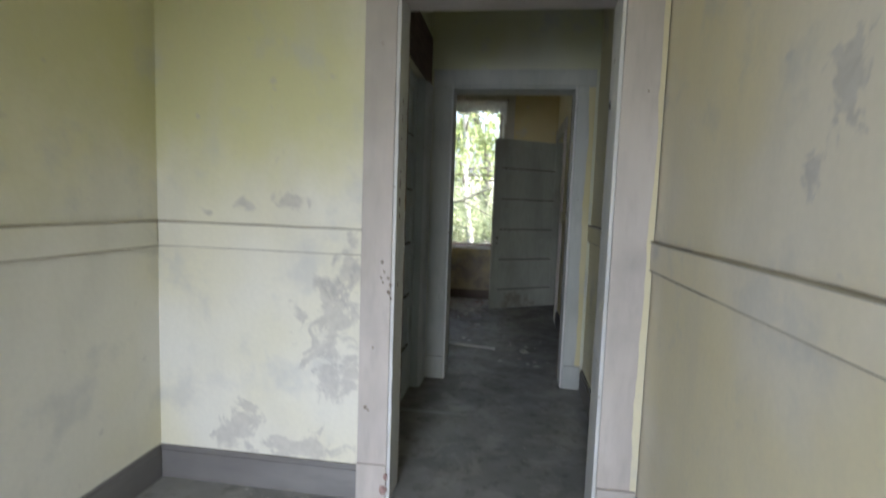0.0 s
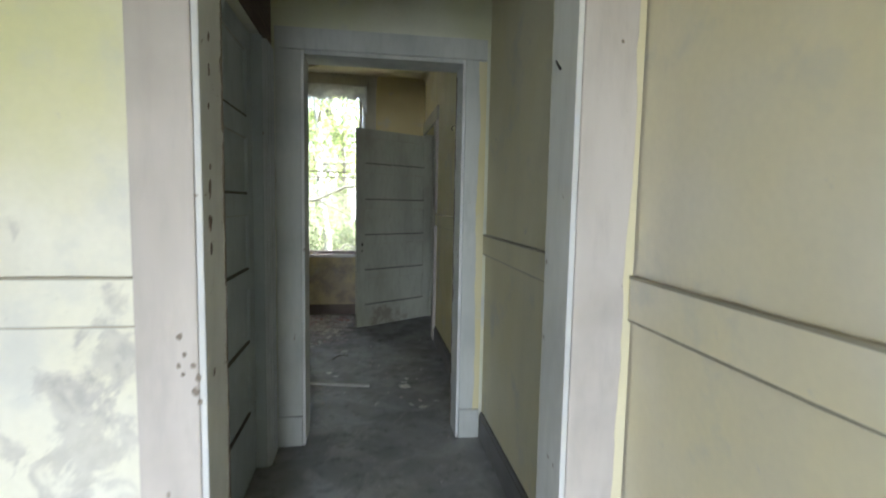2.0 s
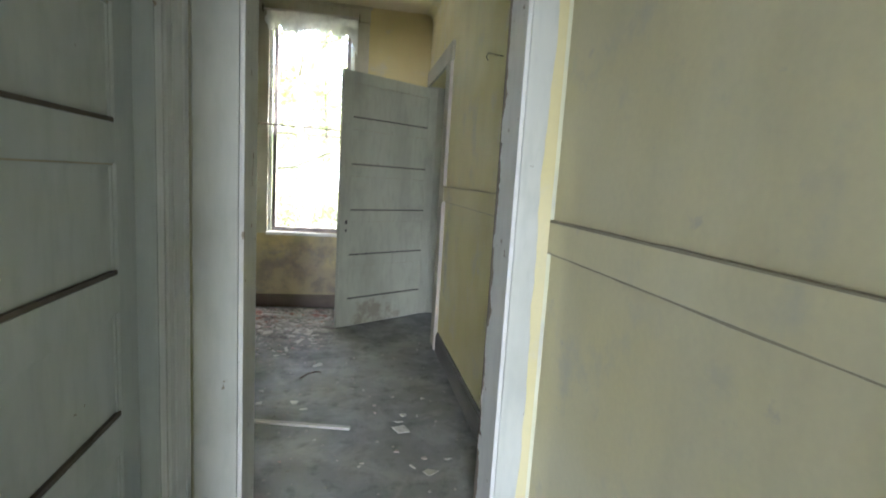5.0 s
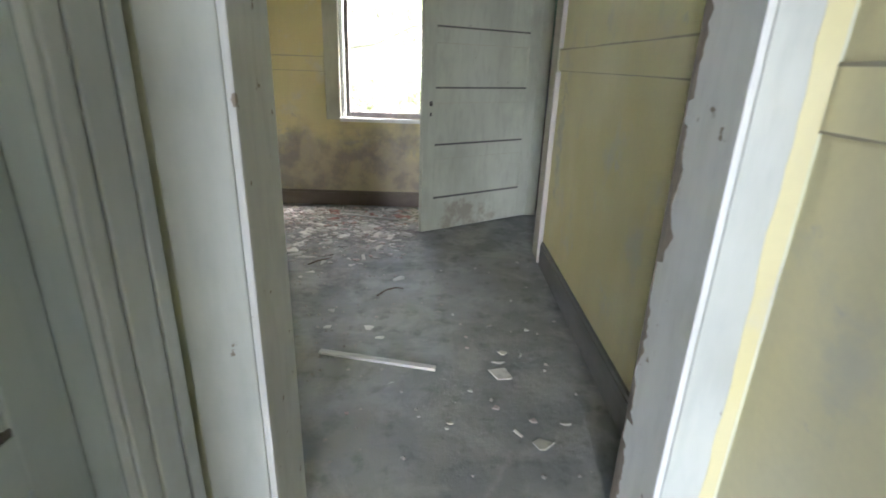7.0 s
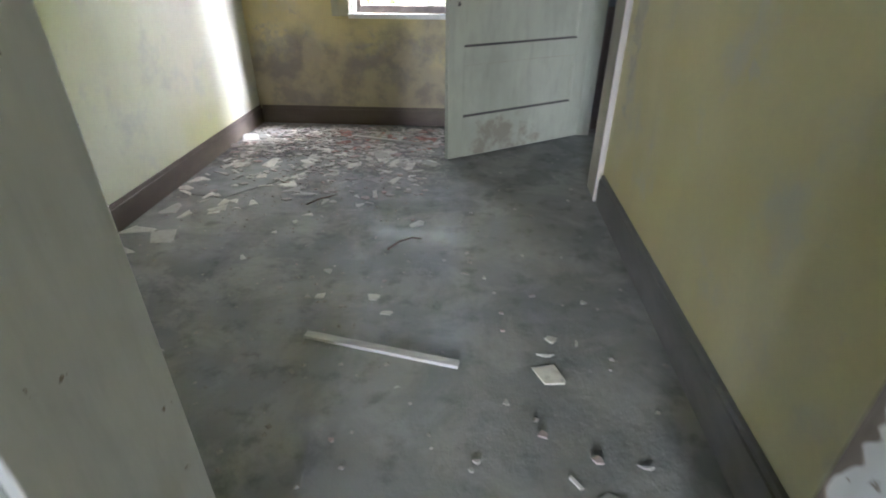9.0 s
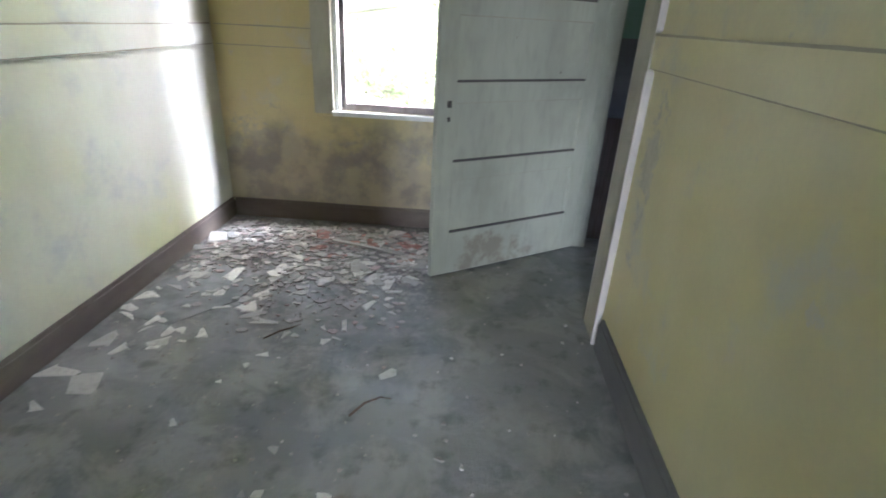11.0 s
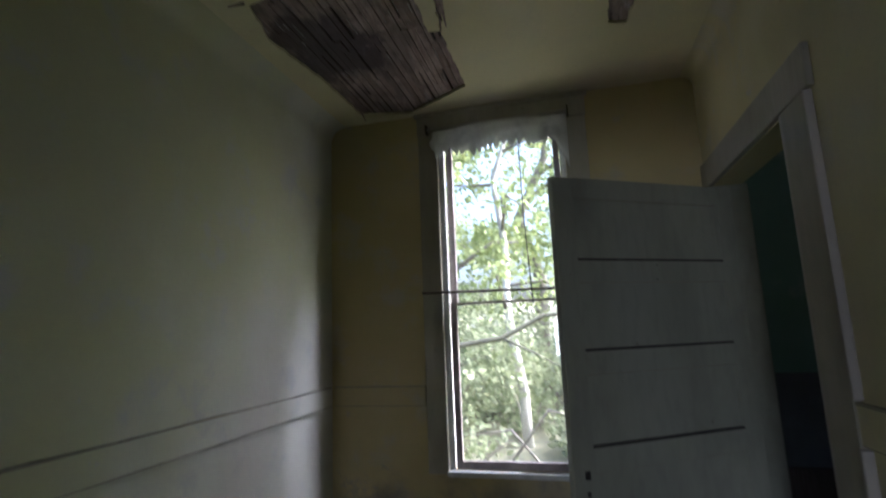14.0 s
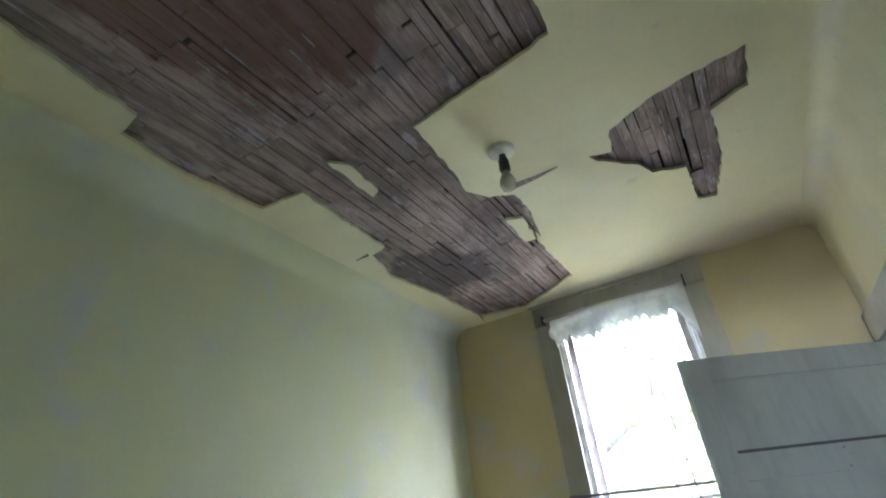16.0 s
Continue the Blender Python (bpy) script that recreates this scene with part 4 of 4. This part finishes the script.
    for lo, hi in ((z0, z0 + 0.05), ((z0 + z1) / 2, (z0 + z1) / 2 + 0.04), (z1 - 0.05, z1)):
        box(bm, x0, x1, y0, y1, lo, hi, bevel=0.003)
    for k in (0, 1):
        if cross == "x":
            box(bm, *((x0, x0 + 0.05) if k == 0 else (x1 - 0.05, x1)), y0 + 0.001, y1 - 0.001, z0, z1)
        else:
            box(bm, x0 + 0.001, x1 - 0.001, *((y0, y0 + 0.05) if k == 0 else (y1 - 0.05, y1)), z0, z1)
    part("sash", bm, sash_white, w)

# ---- ceiling light ----
lamp = holder("ceiling_light", pose(-0.297, 6.172, TOP), "bare bulb in a dark socket under a cream ceiling canopy", "ceiling light")
bm = bmesh.new()
lathe(bm, [(0.052, 0.0), (0.052, -0.006), (0.040, -0.014), (0.020, -0.020), (0.012, -0.022)], (0, 0, 0))
part("canopy", bm, metal_white, lamp)
bm = bmesh.new()
lathe(bm, [(0.013, -0.023), (0.013, -0.040), (0.019, -0.048), (0.020, -0.090), (0.016, -0.098)], (0, 0, 0))
part("socket", bm, metal_dark, lamp)
bm = bmesh.new()
lathe(bm, [(0.012, -0.099), (0.014, -0.108), (0.022, -0.124), (0.029, -0.142), (0.030, -0.155), (0.024, -0.172), (0.012, -0.181), (0.002, -0.183)], (0, 0, 0))
part("bulb", bm, bulb_glass, lamp, "unlit dusty glass bulb")


def curl(name, start, end, width, dip, label):
    """A thin strip hanging from the ceiling, arched and narrowing to its tip."""
    bm = bmesh.new()
    a, b = Vector(start), Vector(end)
    side = (b - a).cross(Vector((0, 0, 1))).normalized()
    rows = []
    for i in range(9):
        u = i / 8
        p = a.lerp(b, u) - Vector((0, 0, dip * 4 * u * (1 - u)))
        w = width * (1 - 0.85 * u)
        rows.append([bm.verts.new(p + side * s * w + Vector((0, 0, z))) for s in (-0.5, 0.5) for z in (0, 0.003)])
    for r, s in zip(rows, rows[1:]):
        for i, j in ((0, 1), (1, 3), (3, 2), (2, 0)):
            bm.faces.new((r[i], r[j], s[j], s[i]))
    bm.faces.new((rows[0][0], rows[0][1], rows[0][3], rows[0][2]))
    bm.faces.new((rows[-1][0], rows[-1][2], rows[-1][3], rows[-1][1]))
    return tagged(link_mesh(name, bm, lath_wood), label, "splinter")


curl("lath_splinter", (-0.33, 6.36, TOP - 0.035), (-0.16, 6.40, TOP - 0.002), 0.035, 0.004, "dark split end of a lath hanging from the ceiling")
curl("lath_splinter", (-0.39, 6.60, TOP + 0.012), (-0.40, 6.80, TOP - 0.04), 0.03, 0.0, "dark split end of a lath hanging from the ceiling")
curl("lath_splinter", (-1.13, 6.47, TOP + 0.012), (-1.20, 6.42, TOP - 0.03), 0.03, 0.0, "dark split end of a lath hanging from the ceiling")
curl("lath_splinter", (-1.13, 7.57, TOP + 0.012), (-1.12, 7.61, TOP - 0.03), 0.012, 0.0, "dark split end of a lath hanging from the ceiling")

# ---- hooks and nails ----
bm = bmesh.new()
tube(bm, [(EAST, 5.22, 1.90), (EAST - 0.05, 5.22, 1.903), (EAST - 0.075, 5.215, 1.905), (EAST - 0.085, 5.21, 1.885), (EAST - 0.075, 5.21, 1.87)], [0.003] * 5, 6)
tagged(link_mesh("wall_hook", bm, metal_dark), "small bent dark wire hook in the wall", "hook")
bm = bmesh.new()
tube(bm, [(0.592, 2.965, 1.738), (0.58, 2.93, 1.722), (0.578, 2.90, 1.70)], [0.0035, 0.003, 0.0035], 6)
tagged(link_mesh("bent_nail", bm, metal_dark), "bent rusty nail driven into the door jamb", "nail")

# ---- things on the floor ----


def shard(rnd, r, thick):
    """A flat broken piece of plaster with a random straight-edged outline."""
    bm = bmesh.new()
    k = rnd.randint(5, 7)
    angles = sorted(rnd.uniform(0, 2 * math.pi) for _ in range(k))
    ring = [(r * rnd.uniform(0.55, 1.0) * math.cos(t), 0.75 * r * rnd.uniform(0.55, 1.0) * math.sin(t)) for t in angles]
    low = [bm.verts.new((x, y, 0)) for x, y in ring]
    high = [bm.verts.new((x * 0.94, y * 0.94, thick + rnd.uniform(-0.001, 0.001))) for x, y in ring]
    bm.faces.new(low[::-1]), bm.faces.new(high)
    for i in range(k):
        bm.faces.new((low[i], low[(i + 1) % k], high[(i + 1) % k], high[i]))
    me = bpy.data.meshes.new("plaster_fragment")
    bm.to_mesh(me)
    bm.free()
    me.materials.append(chip_plaster)
    return me


rnd = random.Random(21)
shards = [shard(rnd, 1.0, 0.10) for _ in range(14)]
shards_red = []
for me in shards[:5]:
    c = me.copy()
    c.materials.clear()
    c.materials.append(chip_brick)
    shards_red.append(c)


def fragment(x, y, r, red=False, lift=0.0, tilt=6):
    ob = new("plaster_fragment", rnd.choice(shards_red if red else shards))
    t = 0.11 * r * 1.1
    rx, ry = rnd.uniform(-tilt, tilt), rnd.uniform(-tilt, tilt)
    ob.matrix_basis = pose(x, y, lift + 0.55 * r * math.sin(radians(max(abs(rx), abs(ry)))) * 0.6, rx, ry, rnd.uniform(0, 360)) @ Matrix.Diagonal((r, r, max(r, 0.05) * (0.5 if r < 0.06 else 0.42), 1))
    if red:
        tagged(ob, "small dull red chip of painted plaster on the floor", "debris", "fallen ceiling debris")
    else:
        tagged(ob, "broken off-white piece of ceiling plaster lying on the floor", "debris", "fallen ceiling debris")
    return ob


for x, y, r, lift in ((-1.315, 7.29, 0.095, 0.015), (-1.31, 7.14, 0.115, 0.008), (-1.22, 7.10, 0.08, 0.0), (-1.315, 6.60, 0.085, 0.004), (-1.31, 6.68, 0.04, 0.004), (-1.34, 6.48, 0.06, 0.004),
                      (-1.30, 6.385, 0.085, 0.004), (-1.30, 6.25, 0.085, 0.0), (-1.145, 6.33, 0.065, 0.005), (-1.075, 6.33, 0.055, 0.005), (-1.02, 6.345, 0.04, 0.005), (-1.06, 6.24, 0.05, 0.0),
                      (-0.985, 6.27, 0.028, 0.0), (-1.20, 6.19, 0.055, 0.0), (-0.94, 6.53, 0.065, 0.004), (-0.63, 6.23, 0.04, 0.0), (-0.11, 6.175, 0.055, 0.0), (-0.55, 6.62, 0.04, 0.0),
                      (-0.195, 6.74, 0.035, 0.0), (-0.12, 6.97, 0.06, 0.0), (-0.77, 5.84, 0.03, 0.0), (-0.405, 5.76, 0.028, 0.0), (0.12, 5.78, 0.026, 0.0), (-0.20, 5.605, 0.042, 0.0),
                      (-0.39, 5.60, 0.026, 0.0), (-0.435, 5.595, 0.02, 0.0), (-0.66, 6.16, 0.026, 0.0), (-0.72, 6.05, 0.018, 0.0),
                      (0.40, 5.42, 0.035, 0.0), (0.365, 5.36, 0.05, 0.0), (0.375, 5.26, 0.065, 0.0), (0.465, 5.40, 0.035, 0.0), (0.47, 4.87, 0.06, 0.0), (0.405, 4.92, 0.032, 0.0), (0.565, 4.98, 0.035, 0.0),
                      (-0.23, 5.03, 0.016, 0.0), (0.25, 5.15, 0.016, 0.0), (-0.14, 5.52, 0.03, 0.0), (-0.05, 5.18, 0.018, 0.0), (-0.86, 7.46, 0.07, 0.02), (-0.33, 7.52, 0.06, 0.015)):
    fragment(x, y, r, False, lift)
for x, y, r in ((-1.325, 6.02, 0.105), (-1.19, 5.985, 0.095), (-1.26, 5.86, 0.05), (-1.13, 5.93, 0.04)):
    sheet = fragment(x, y, r, False, 0.0, 0)
    sheet.scale.z = 0.03
    tagged(sheet, "thin pale flake of plaster skin lying flat by the wall", "debris", "fallen ceiling debris")
for _ in range(26):
    a = rnd.random()
    if rnd.random() < 0.5:
        fragment(rnd.uniform(-1.0, -0.42), 2.80 - 0.05 * a, rnd.uniform(0.006, 0.014))
    else:
        fragment(rnd.uniform(0.58, 0.73), 2.78 - 0.25 * a * a, rnd.uniform(0.007, 0.02))
made = 0
while made < 255:
    x, y = rnd.uniform(-1.33, 0.1), 7.57 - abs(rnd.gauss(0, 0.55))
    if y < 6.25 - 0.25 * (x < -0.7) or (x > -0.1 and y < 7.1) or rnd.random() > 1.25 - 0.35 * (x + 1.3):
        continue
    red = x > -0.8 and y > 7.1 and rnd.random() < 0.5
    fragment(x, y, rnd.choice((0.026, 0.034, 0.042, 0.052, 0.066, 0.08)) * rnd.uniform(0.8, 1.25), red, rnd.uniform(0, 0.01), 8)
    made += 1


def crumbs():
    """Dust-sized grains of plaster, thickest under the broken ceiling."""
    r2 = np.random.RandomState(4)
    verts, faces = [], []
    for k in range(2600):
        if k < 1700:
            x, y = r2.uniform(-1.35, 0.2), 7.66 - abs(r2.normal(0, 0.6))
            if x > -0.15 and (y < 7.0 or r2.rand() < 0.6):
                continue
        elif k < 2300:
            x, y = r2.uniform(-1.3, 0.74), r2.uniform(4.4, 7.4)
            if x > -0.1 and r2.rand() < 0.75:
                continue
        else:
            x, y = r2.uniform(-1.3, 0.74), r2.uniform(2.2, 4.4)
            if y < 2.8 and -0.2 < x < 0.5 and r2.rand() < 0.7:
                continue
            if y > 2.8:
                x = r2.uniform(-0.2, 0.58)
        s = r2.uniform(0.003, 0.011) if k < 2300 else r2.uniform(0.002, 0.006)
        a = r2.uniform(0, 6.28)
        i = len(verts)
        for q in range(4):
            t = a + q * 1.57 + r2.uniform(-0.4, 0.4)
            verts.append((x + s * math.cos(t), y + s * math.sin(t), 0.0005))
        verts.append((x, y, s * 0.7))
        faces += [(i, i + 1, i + 4), (i + 1, i + 2, i + 4), (i + 2, i + 3, i + 4), (i + 3, i, i + 4)]
    me = bpy.data.meshes.new("plaster_crumbs")
    me.from_pydata(verts, [], faces)
    me.materials.append(crumb_mat)
    tagged(new("plaster_crumbs", me), "loose grey plaster crumbs scattered over the floor", "debris", kind="stuff")


crumbs()


def small_chips():
    """Palm-sized and smaller flat pieces that fill the spaces between the large plaster fragments."""
    r2 = np.random.RandomState(8)
    verts, faces = [], []
    while len(faces) < 1000 * 7:
        x, y = r2.uniform(-1.33, 0.12), 7.58 - abs(r2.normal(0, 0.50))
        stray = r2.rand() < 0.03
        if stray:
            x, y = r2.uniform(-0.8, 0.65), r2.uniform(4.9, 6.9)
        elif y < 6.35 or (x > -0.1 and y < 7.15) or r2.rand() > 1.2 - 0.3 * (x + 1.3):
            continue
        s, a, z = r2.choice((0.010, 0.014, 0.02, 0.028)) * r2.uniform(0.8, 1.3), r2.uniform(0, 6.28), r2.uniform(0.0, 0.012)
        if stray:
            s, z = s * 0.5, 0.0
        tx, ty, i = r2.uniform(-0.13, 0.13), r2.uniform(-0.13, 0.13), len(verts)
        rim = []
        for q in range(6):
            t, r = a + q * 1.047 + r2.uniform(-0.35, 0.35), s * r2.uniform(0.6, 1.1)
            rim.append((r * math.cos(t), r * math.sin(t) * 0.8))
        for lift in (0.0, 0.004):
            verts += [(x + u, y + v, max(0.0006, z + s * 0.2 + lift + tx * u + ty * v)) for u, v in rim]
        faces += [tuple(i + 6 + q for q in range(6))] + [(i + q, i + (q + 1) % 6, i + 6 + (q + 1) % 6, i + 6 + q) for q in range(6)]
    me = bpy.data.meshes.new("plaster_chips")
    me.from_pydata(verts, [], faces)
    me.materials.append(chip_small)
    tagged(new("plaster_chips", me), "small grey and pinkish plaster chips in a loose heap", "debris", kind="stuff")


small_chips()


def stick(a, b, w, label):
    a, b = Vector(a), Vector(b)
    d = b - a
    bm = box_mesh(0, d.length, -w / 2, w / 2, 0, 0.012, bevel=0.002)
    ob = link_mesh("wooden_strip", bm, stick_wood)
    ob.matrix_basis = pose(a.x, a.y, a.z, 0, -math.degrees(math.asin(d.z / d.length)), math.degrees(math.atan2(d.y, d.x)))
    return tagged(ob, label, "wood strip")


stick((-0.375, 5.385, 0), (0.115, 5.28, 0), 0.028, "thin grey-white wooden strip lying on the floor")
stick((-0.63, 7.315, 0.03), (-0.19, 7.215, 0.022), 0.026, "thin off-white wooden strip lying among the plaster debris")
bm = bmesh.new()
rim = [(-1.33, 6.42), (-1.10, 6.38), (-0.90, 6.62), (-0.86, 6.80), (-1.02, 6.98), (-1.25, 6.95), (-1.35, 6.75)]
low = [bm.verts.new((x, y, 0.001)) for x, y in ragged(rim, 0.08, 0.012)]
high = [bm.verts.new((v.co.x, v.co.y, 0.0045)) for v in low]
bm.faces.new(high)
for i in range(len(low)):
    j = (i + 1) % len(low)
    bm.faces.new((low[i], low[j], high[j], high[i]))
tagged(link_mesh("lino_sheet", bm, lino), "torn grey sheet of floor covering lying flat by the wall", "floor covering")

# ---- outdoors past the window ----
bm = bmesh.new()
N = 40
gv = [[bm.verts.new((-60 + 120 * i / N, -40 + 120 * j / N, -0.6 + (0.0 if j < 17 else 0.22 * (j - 16) * 1.2) + 0.25 * noise.noise(Vector((i * 0.7, j * 0.7, 0))))) for j in range(N + 1)] for i in range(N + 1)]
for i in range(N):
    for j in range(N):
        bm.faces.new((gv[i][j], gv[i + 1][j], gv[i + 1][j + 1], gv[i][j + 1])).smooth = True
setting("ground", bm, earth, "sloping woodland ground covered with leaf litter", "ground")


def leaves(name, mat, centres, count, size, seed, parent=None):
    """Many small folded leaves strewn round the centres (x, y, z, radius)."""
    r2 = np.random.RandomState(seed)
    verts, faces = [], []
    for k in range(count):
        cx, cy, cz, cr = centres[r2.randint(len(centres))]
        d = r2.normal(0, 1, 3)
        d *= cr * r2.rand() ** 0.45 / np.linalg.norm(d)
        p = np.array((cx, cy, cz)) + d * np.array((1, 1, 0.75))
        u = r2.normal(0, 1, 3)
        u /= np.linalg.norm(u)
        w = np.cross(u, r2.normal(0, 1, 3))
        w /= np.linalg.norm(w) + 1e-6
        f = np.cross(u, w)
        s = size * r2.uniform(0.6, 1.3)
        i = len(verts)
        verts += [tuple(p), tuple(p + s * (0.5 * u + 0.32 * w + 0.08 * f)), tuple(p + s * u), tuple(p + s * (0.5 * u - 0.32 * w + 0.08 * f))]
        faces += [(i, i + 1, i + 2), (i, i + 2, i + 3)]
    me = bpy.data.meshes.new(name)
    me.from_pydata(verts, [], faces)
    me.materials.append(mat)
    ob = new(name, me)
    ob.parent = parent
    return ob


def tree(x, y, h, r, seed, spread, count, skin=bark):
    rr = random.Random(seed)
    t = holder("tree", pose(x, y, -0.5), "slender grey-barked tree with thin green leaves outside", "tree", "trees outside")
    bm = bmesh.new()
    pts = [Vector((rr.uniform(-0.12, 0.12) * k, rr.uniform(-0.1, 0.1) * k, h * k / 6)) for k in range(7)]
    tube(bm, pts, [r * (1 - 0.13 * k) for k in range(7)], 9)
    part("trunk", bm, skin, t)
    tips = []
    for k in range(8):
        a = pts[2 + k % 5].lerp(pts[min(3 + k % 5, 6)], rr.random())
        ang = rr.uniform(0, 6.28)
        b = a + Vector((math.cos(ang) * spread * 0.5, math.sin(ang) * spread * 0.5, rr.uniform(0.0, 0.6)))
        c = a + Vector((math.cos(ang + 0.3) * spread, math.sin(ang + 0.3) * spread, rr.uniform(-0.3, 1.2)))
        bm = bmesh.new()
        tube(bm, [a, b, c], [r * 0.35, r * 0.22, r * 0.06], 6)
        part("limb", bm, bark, t)
        tips += [(*b, spread * 0.35), (*c, spread * 0.42)]
    leaves("crown", leaf_mat, tips, int(count * 1.3), 0.13, seed, t)


for x, y, h, r, seed, spread, count in ((-1.9, 12.6, 7.5, 0.13, 1, 1.5, 2600), (0.5, 13.8, 8.5, 0.16, 2, 1.7, 2600), (-3.6, 15.5, 9.0, 0.18, 3, 2.0, 2600),
                                        (2.4, 16.0, 9.0, 0.17, 4, 2.0, 2600), (-0.8, 17.5, 9.5, 0.20, 5, 2.2, 2600), (-5.8, 18.5, 9.5, 0.2, 6, 2.2, 2200), (4.8, 19.5, 9.5, 0.2, 7, 2.4, 2200)):
    tree(x, y, h, r, seed, spread, count)
cs = [(rnd.uniform(-6, 5), rnd.uniform(10.6, 20), 0, rnd.uniform(0.4, 0.9)) for _ in range(150)]
cs = [(x, y, -0.3 + max(0, y - 10.5) * 0.16 + 1.6 * rnd.random() ** 3, r) for x, y, z, r in cs]
tree(-0.72, 12.4, 6.5, 0.085, 31, 1.1, 500, pale_bark)
bm = bmesh.new()
tube(bm, [(-2.3, 10.9, 1.05), (-1.5, 10.82, 1.28), (-0.8, 10.8, 1.38), (-0.3, 10.82, 1.62), (0.2, 10.85, 1.66), (0.9, 11.0, 1.95)], [0.045, 0.036, 0.03, 0.026, 0.02, 0.012], 8)
tube(bm, [(-0.8, 10.8, 1.38), (-0.45, 10.7, 1.22), (-0.1, 10.7, 1.02)], [0.018, 0.012, 0.005], 6)
tube(bm, [(-2.3, 10.9, 1.05), (-2.5, 11.0, 0.3), (-2.6, 11.0, -0.6)], [0.045, 0.055, 0.06], 8)
tagged(link_mesh("fallen_limb", bm, dark_bark), "long leaning bare grey limb across the undergrowth outside", "branch")
cs2 = [(rnd.uniform(-6, 5), rnd.uniform(13, 22), rnd.uniform(0.8, 7.5), rnd.uniform(0.5, 1.2)) for _ in range(90)]
tagged(leaves("thicket", leaf_mat, cs2, 8000, 0.14, 12), "bright green leafy thicket behind the trees", "foliage", kind="stuff")
tagged(leaves("undergrowth", vine_mat, cs, 60000, 0.11, 9), "dense pale green undergrowth on the slope outside", "undergrowth", kind="stuff")
bm = bmesh.new()
for k in range(40):
    x, y = rnd.uniform(-4.5, 3.5), rnd.uniform(10.2, 15)
    z = -0.5 + max(0, y - 10.5) * 0.1
    a = rnd.uniform(0, 6.28)
    l = rnd.uniform(0.8, 2.2)
    p = Vector((x, y, z))
    q = p + Vector((math.cos(a) * l * 0.5, math.sin(a) * 0.2, l * rnd.uniform(0.2, 0.7)))
    s = q + Vector((math.cos(a) * l * 0.6, math.sin(a) * 0.3, l * rnd.uniform(-0.2, 0.6)))
    tube(bm, [p, q, s], [0.022, 0.016, 0.005], 5)
tagged(link_mesh("dead_branches", bm, bark), "tangle of bare grey branches in the undergrowth outside", "branches", kind="stuff")


def twig(points, r, label):
    bm = bmesh.new()
    tube(bm, points, [r, r * 1.1, r * 0.8, r * 0.4], 6)
    return tagged(link_mesh("twig", bm, old_wood), label, "twig")


twig([(-0.66, 6.33, 0.008), (-0.61, 6.39, 0.012), (-0.57, 6.42, 0.011), (-0.54, 6.46, 0.008)], 0.004, "short dark crooked twig lying on the floor")
twig([(-0.20, 5.93, 0.008), (-0.16, 5.99, 0.014), (-0.11, 6.03, 0.012), (-0.07, 6.03, 0.008)], 0.0045, "short dark crooked twig lying on the floor")


def chip_spot(name, x, y, z, r, seed, mat, label):
    """A small ragged spot on a casing, 1 mm proud, where paint has been knocked off."""
    rr = random.Random(seed)
    bm = bmesh.new()
    ring = [(x + r * rr.uniform(0.5, 1.0) * math.cos(t), z + 1.3 * r * rr.uniform(0.5, 1.0) * math.sin(t)) for t in (2 * math.pi * k / 9 for k in range(9))]
    front = [bm.verts.new((a, y - 0.001, b)) for a, b in ring]
    back = [bm.verts.new((a, y + 0.002, b)) for a, b in ring]
    bm.faces.new(front), bm.faces.new(back[::-1])
    for k in range(9):
        bm.faces.new((front[k], front[(k + 1) % 9], back[(k + 1) % 9], back[k]))
    return tagged(link_mesh(name, bm, mat), label, "paint chip", kind="structure")


for k, (x, z, r) in enumerate(((-0.285, 0.985, 0.007), (-0.275, 0.955, 0.009), (-0.282, 0.925, 0.010), (-0.272, 0.90, 0.007), (-0.345, 0.685, 0.006), (-0.312, 1.05, 0.008), (-0.303, 1.01, 0.006), (-0.316, 0.985, 0.007), (-0.306, 0.965, 0.006), (-0.372, 0.42, 0.011), (-0.36, 0.41, 0.006), (0.70, 1.75, 0.005))):
    chip_spot("trim_chip", x, FRONT - 0.0222, z, r, k, flaked_wood, "small dark spot of knocked-off paint on the casing")
for k, (x, z, r) in enumerate(((-0.285, 0.06, 0.022), (-0.275, 0.12, 0.015), (0.655, 0.07, 0.032), (0.70, 0.03, 0.025), (0.62, 0.035, 0.02))):
    chip_spot("trim_chip", x, FRONT - 0.0302, z, r, 20 + k, red_undercoat, "reddish bare spot on the plinth block")
